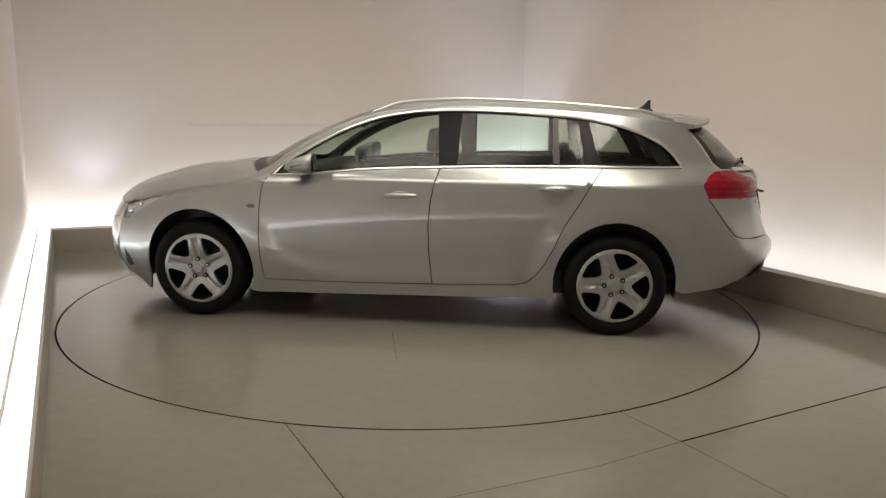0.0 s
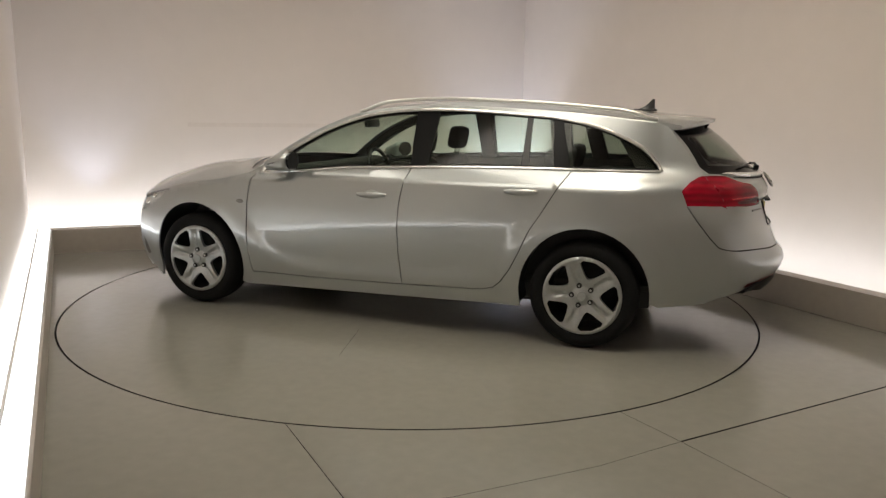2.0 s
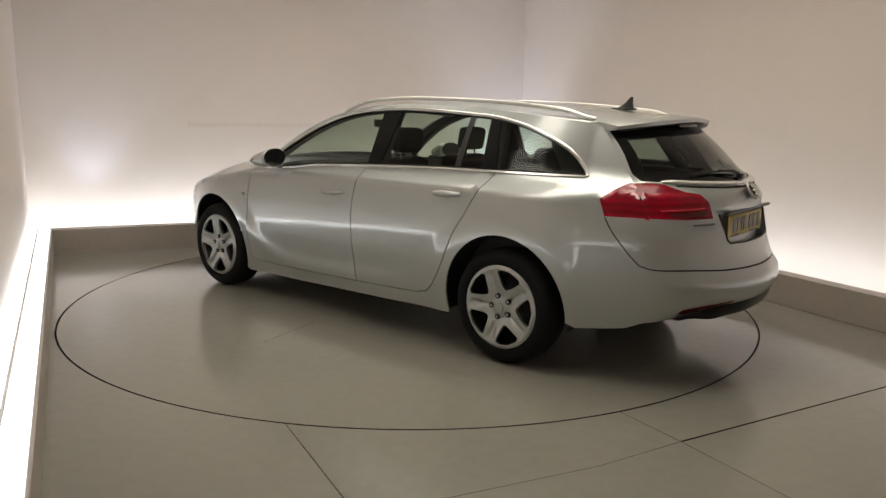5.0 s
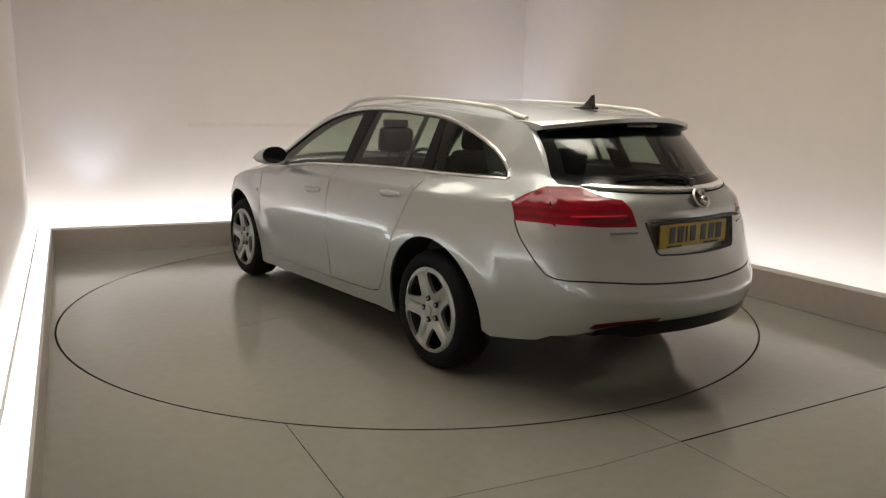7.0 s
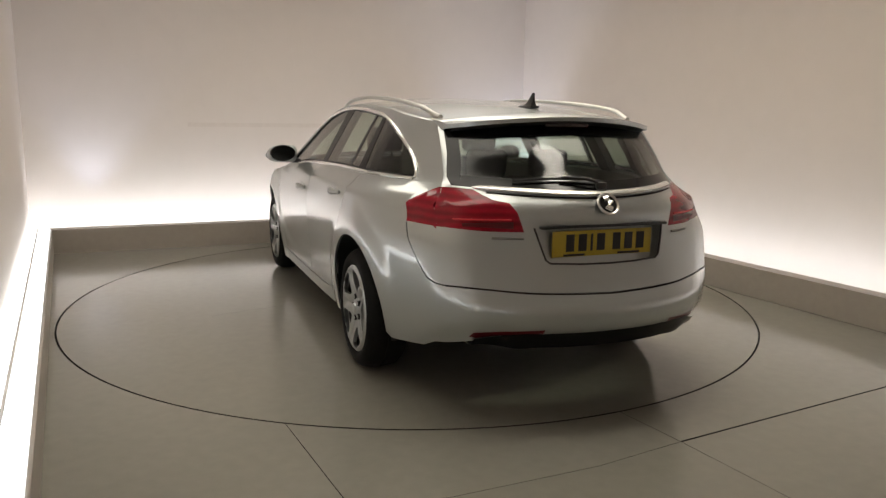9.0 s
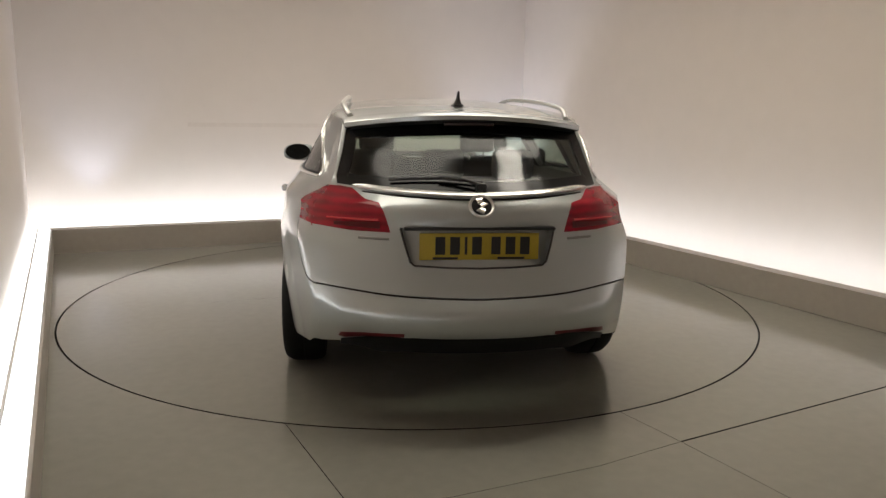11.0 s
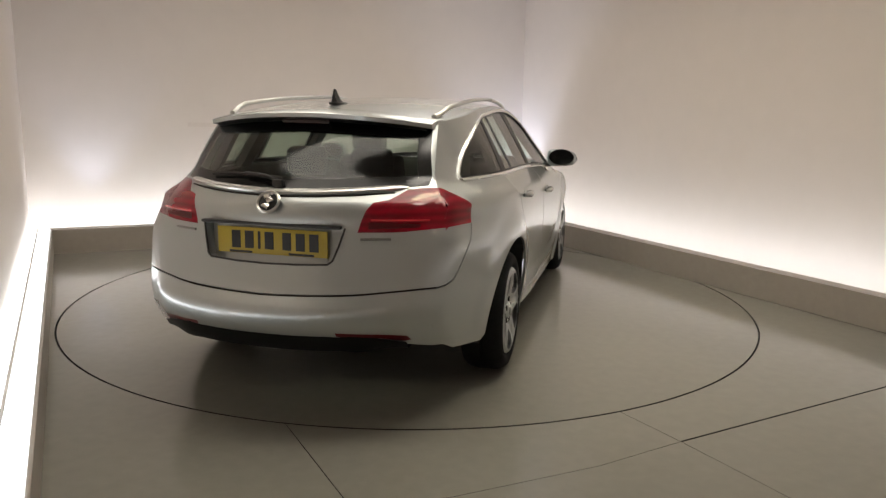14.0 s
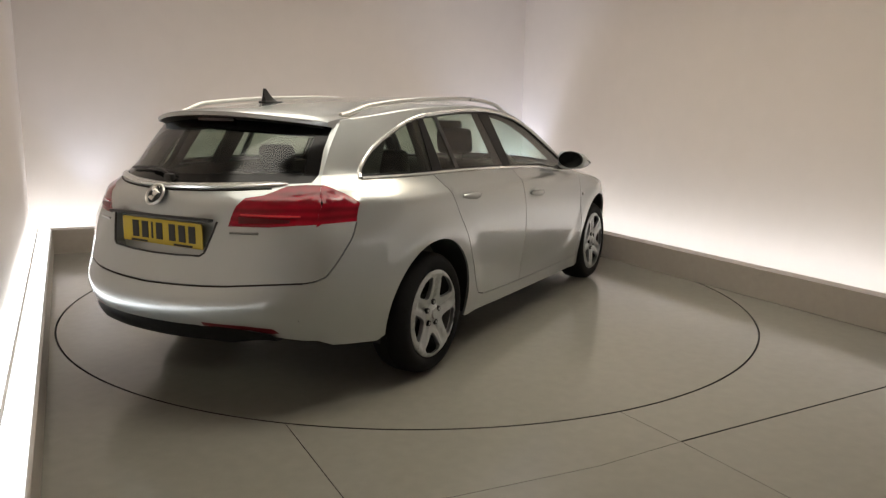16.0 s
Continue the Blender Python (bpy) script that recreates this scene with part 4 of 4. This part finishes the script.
for x, h in prof:
    w = 0.022 * (1 - h / 0.10) + 0.003
    rows.append([fin.verts.new((x, w, zr + h * 0.2)), fin.verts.new((x, w * 0.35, zr + h + 0.006)), fin.verts.new((x, -w * 0.35, zr + h + 0.006)), fin.verts.new((x, -w, zr + h * 0.2))])
for A, B in zip(rows, rows[1:]):
    for k in range(3):
        fin.faces.new((A[k], A[k + 1], B[k + 1], B[k]))
fin.faces.new(rows[0])
fin.faces.new(rows[-1])
part("aerial", fin, M_BLACK, car, "black shark-fin aerial")
part("aerial_base", block(0.15, 0.05, 0.014, (-1.59, 0, zr + 0.006), 0.006), M_BLACK, car)

sp = bmesh.new()
rows = []
for i in range(33):
    s = -1 + 2 * i / 32
    a, b = top_point(-1.70, s * 0.99), top_point(-1.755, s * 0.99)
    ext = 0.125 - 0.03 * abs(s) ** 3
    tip = b + Vector((-ext, 0, -0.012))
    rows.append([sp.verts.new(p) for p in (a + Vector((0, 0, 0.004)), b + Vector((0, 0, 0.006)), tip + Vector((0.01, 0, 0.004)), tip, tip + Vector((0.004, 0, -0.02)), b + Vector((0.0, 0, -0.045)))])
for A, B in zip(rows, rows[1:]):
    for k in range(5):
        sp.faces.new((A[k], A[k + 1], B[k + 1], B[k]))
sp.faces.new(rows[0])
sp.faces.new(rows[-1][::-1])
spoiler = part("roof_spoiler", sp, M_PAINT, car, "silver roof spoiler over the rear window")
und = bmesh.new()
rows = []
for i in range(25):
    s = -0.94 + 1.88 * i / 24
    b = top_point(-1.755, s)
    ext = 0.118 - 0.03 * abs(s) ** 3
    rows.append([und.verts.new(b + Vector((-ext, 0, -0.034))), und.verts.new(b + Vector((-0.02, 0, -0.062)))])
for A, B in zip(rows, rows[1:]):
    und.faces.new((A[0], A[1], B[1], B[0]))
part("spoiler_underside", und, M_BLACK, spoiler, "black spoiler underside")
part("brake_light", block(0.02, 0.24, 0.018, tuple(top_point(-1.755, 0) + Vector((-0.075, 0, -0.052))), 0.005), M_DARKRED, spoiler, "dark red high brake light")


# ---- rear fittings ----
def on_rear(y, z, out=0.0):
    n = (rear_point(y + 0.004, z) - rear_point(y - 0.004, z)).cross(rear_point(y, z + 0.004) - rear_point(y, z - 0.004)).normalized()
    n = n if n.x < 0 else -n
    return rear_point(y, z) + n * out, n


bm = bmesh.new()
rows = []
for i in range(41):
    y = -0.545 + 1.09 * i / 40
    z = 1.034 + 0.018 * (abs(y) / 0.54) ** 1.5
    p, n = on_rear(y, z, 0.0)
    taper = ease(0.545, 0.50, abs(y))
    rows.append([bm.verts.new(p + Vector((-dx * (0.3 + 0.7 * taper), 0, dz * (0.35 + 0.65 * taper)))) for dx, dz in ((-0.010, 0.015), (0.014, 0.011), (0.025, 0.003), (0.020, -0.007), (-0.006, -0.011))])
for A, B in zip(rows, rows[1:]):
    for k in range(4):
        bm.faces.new((A[k], A[k + 1], B[k + 1], B[k]))
part("tailgate_strip", bm, M_STRIP, car, "chrome strip under the rear window")
# the shade below the strip, made as a thin dark tube
part("strip_shade_line", tube([on_rear(y, 1.034 + 0.018 * (abs(y) / 0.54) ** 1.5 - 0.018, 0.001)[0] for y in np.linspace(-0.50, 0.50, 31)], 0.004, 6), M_GROOVE, MADE["tailgate"], "dark gap under the chrome strip")

p, n = on_rear(0, 0.985, 0.012)
face = Matrix.Translation(p) @ n.to_track_quat("Y", "Z").to_matrix().to_4x4()
badge = part("badge", spun([(0.047, 0.0), (0.050, 0.006), (0.0455, 0.013), (0.039, 0.008), (0.039, 0.0)], 32), M_ALU, car, "round chrome badge")
badge.matrix_basis = face @ Matrix.Diagonal((1.13, 1, 1.13, 1))
bm = bmesh.new()
bmesh.ops.create_cone(bm, cap_ends=True, segments=28, radius1=0.040, radius2=0.040, depth=0.006, matrix=Matrix.Rotation(radians(-90), 4, "X"))
part("badge_field", bm, M_BLACK, badge, "dark badge field")
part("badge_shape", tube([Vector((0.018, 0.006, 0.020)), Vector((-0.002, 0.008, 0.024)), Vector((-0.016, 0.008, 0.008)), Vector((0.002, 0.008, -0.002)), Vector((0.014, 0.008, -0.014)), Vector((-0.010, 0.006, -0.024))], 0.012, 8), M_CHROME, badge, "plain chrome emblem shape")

px = rear_point(0, 0.815).x + 0.036
plate = part("number_plate", block(0.006, 0.525, 0.117, (px, 0, 0.816), 0.002), M_YELLOW, car, "yellow number plate with dark bars")
for i, (y, w) in enumerate(((0.172, 0.052), (0.108, 0.052), (0.060, 0.014), (0.012, 0.052), (-0.072, 0.050), (-0.136, 0.052), (-0.200, 0.052))):
    part("character_bar", block(0.003, w * 0.82, 0.078, (px - 0.004, y, 0.820), 0.001), M_INK, plate, smooth=False)
part("plate_text_bar", block(0.003, 0.11, 0.010, (px - 0.004, 0.15, 0.765), 0.001), M_INK, plate, smooth=False)
part("plate_text_bar", block(0.003, 0.12, 0.010, (px - 0.004, -0.14, 0.765), 0.001), M_INK, plate, smooth=False)
part("plate_lip", tube([on_rear(y, z, 0.001)[0] for y, z in ((0.342, 0.89), (0.323, 0.82), (0.302, 0.752), (0.283, 0.738), (0.14, 0.732), (0.0, 0.73), (-0.14, 0.732), (-0.273, 0.737), (-0.293, 0.752), (-0.316, 0.82), (-0.334, 0.89))], 0.0045, 8), M_TRIM, car, "grey lip round the plate recess")
part("tailgate_handle", block(0.03, 0.66, 0.014, (rear_point(0, 0.90).x + 0.012, 0, 0.896), 0.005), M_BLACK, car, "dark handle edge over the plate")
for y0, y1, z in ((0.52, 0.39, 0.845), (-0.40, -0.52, 0.845)):
    a, b, c = on_rear(y0, z, 0.002)[0], on_rear((y0 + y1) / 2, z, 0.003)[0], on_rear(y1, z, 0.002)[0]
    part("model_badge", tube([a, b, c], 0.006, 6), M_GREYBAR, MADE["tailgate"], "small silver badge bar")

# bands in the tail lights
for s in (1, -1):
    light = MADE[("tail_light", s)]
    for z, ya, yb in ((0.925, 0.435, 0.66),):
        part("lamp_band", tube([on_rear(s * (ya + (yb - ya) * i / 10), z - 0.006 * i / 10, -0.002)[0] for i in range(11)], 0.0055, 6), M_LITRED, light, "bright band in the lens")
    bm = bmesh.new()
    rows = []
    for i in range(13):
        k = i / 12
        y = s * (0.428 + 0.20 * k)
        rows.append([bm.verts.new(on_rear(y, z, 0.0015)[0]) for z in (0.886 + 0.004 * k, 0.90, 0.916 - 0.012 * k)])
    for A, B in zip(rows, rows[1:]):
        for k in range(2):
            bm.faces.new((A[k], A[k + 1], B[k + 1], B[k]))
    part("lower_lens", bm, M_MIDRED, light, "darker lower lens")

# rear wiper
wiper = part("rear_wiper", tube([on_rear(-0.01, 1.062, 0.020)[0], on_rear(0.06, 1.078, 0.026)[0], on_rear(0.17, 1.088, 0.020)[0]], 0.008, 8), M_BLACK, car, "black rear wiper")
part("wiper_blade", tube([on_rear(-0.02 + 0.40 * i / 12, 1.078 + 0.012 * math.sin(math.pi * i / 12), 0.012)[0] for i in range(13)], 0.006, 6), M_BLACK, wiper)
part("wiper_pivot", block(0.035, 0.05, 0.035, tuple(on_rear(-0.01, 1.058, 0.012)[0]), 0.012), M_BLACK, wiper)

# ---- side fittings ----
def door_handle(x, z, s):
    pts = []
    for i in range(13):
        k = i / 12
        xx = x + 0.10 - 0.20 * k
        pts.append(Vector((xx, s * (half_width(xx, z) + 0.004 + 0.026 * math.sin(math.pi * k) ** 0.6), z + 0.004 * k)))
    part("door_handle", tube(pts, lambda k: 0.008 + 0.009 * math.sin(math.pi * k), 10, 1.2), M_PAINT, MADE[("front_door" if x > -0.5 else "rear_door", s)], "silver door handle")
    bm = bmesh.new()
    bmesh.ops.create_uvsphere(bm, u_segments=16, v_segments=8, radius=1.0, matrix=Matrix.Translation((x, s * (half_width(x, z) + 0.0), z + 0.002)) @ Matrix.Diagonal((0.062, 0.005, 0.030, 1)))
    part("handle_cup", bm, M_PAINT, MADE[("front_door" if x > -0.5 else "rear_door", s)], "shaded cup behind the handle")


def door_mirror(s):
    bm = bmesh.new()
    bmesh.ops.create_cube(bm, size=2.0)
    for v in bm.verts:
        if v.co.x > 0:
            v.co.z = -0.85 if v.co.z < 0 else 0.05
            v.co.y *= 0.80
        if v.co.y > 0:
            v.co.z *= 0.80
    bmesh.ops.bevel(bm, geom=bm.edges[:], offset=0.52, segments=4, affect="EDGES", profile=0.5)
    bmesh.ops.transform(bm, matrix=Matrix.Translation((0.635, s * 0.965, 1.052)) @ Matrix.Rotation(radians(9 * s), 4, "Z") @ Matrix.Diagonal((0.092, 0.120 * s, 0.079, 1)), verts=bm.verts)
    m = part("door_mirror", bm, M_PAINT, car, "silver door mirror with black foot")
    g = bmesh.new()
    bmesh.ops.create_cone(g, cap_ends=True, segments=28, radius1=1.0, radius2=0.97, depth=1.0, matrix=Matrix.Translation((0.545, s * 0.957, 1.055)) @ Matrix.Rotation(radians(9 * s), 4, "Z") @ Matrix.Diagonal((0.012, 0.099, 0.062, 1)) @ Matrix.Rotation(radians(-90), 4, "Y"))
    part("mirror_glass", g, M_GLOSSBLACK, m, "dark mirror glass")
    part("mirror_foot", tube([Vector((0.66, s * 0.815, 0.985)), Vector((0.64, s * 0.87, 0.995)), Vector((0.625, s * 0.92, 1.005))], 0.028, 10, 0.7), M_BLACK, m, "black mirror foot")


for s in (1, -1):
    door_handle(-0.005, 0.857, s)
    door_handle(-0.98, 0.925, s)
    door_mirror(s)
    bm = bmesh.new()
    xx, zz = 0.985, 0.762
    bmesh.ops.create_uvsphere(bm, u_segments=14, v_segments=8, radius=1.0, matrix=Matrix.Translation((xx, s * half_width(xx, zz), zz)) @ Matrix.Diagonal((0.028, 0.006, 0.014, 1)))
    part("side_repeater", bm, M_GREYBAR, car, "clear side repeater")
    lamp = MADE[("headlight", s)]
    for lx, lz, lr in ((1.895, 0.690, 0.034), (1.80, 0.742, 0.022)):
        bm = bmesh.new()
        bmesh.ops.create_uvsphere(bm, u_segments=18, v_segments=10, radius=lr, matrix=Matrix.Translation((lx, s * (half_width(lx, lz) - lr - 0.001), lz)))
        part("projector", bm, M_CHROME, lamp, "bright round lamp lens")
    part("window_strip", tube([Vector((p.x, s * (half_width(p.x, p.y) + 0.004), p.y - 0.002)) for p in resample(DLO_TOP, 0.03)], 0.0105, 8), M_STRIP, car, "chrome strip over the side windows")
    part("belt_strip", tube([Vector((x, s * (half_width(x, Z_BELT(x) + 0.004) + 0.004), Z_BELT(x) + 0.004)) for x in np.linspace(0.85, -1.755, 50)], 0.010, 6), M_STRIP, car, "chrome strip along the window sill")

tagged(car, "silver estate car with chrome trim on the turntable", "car")


def motions():
    walk(turntable, [(t, pose(0, 0, 0, 0, 0, r)) for t, r in ROT])
    walk(car, [(t, pose(0, 0, 0, 0, 0, r) @ pose(-0.036, -0.067, 0.001)) for t, r in ROT])


motions()
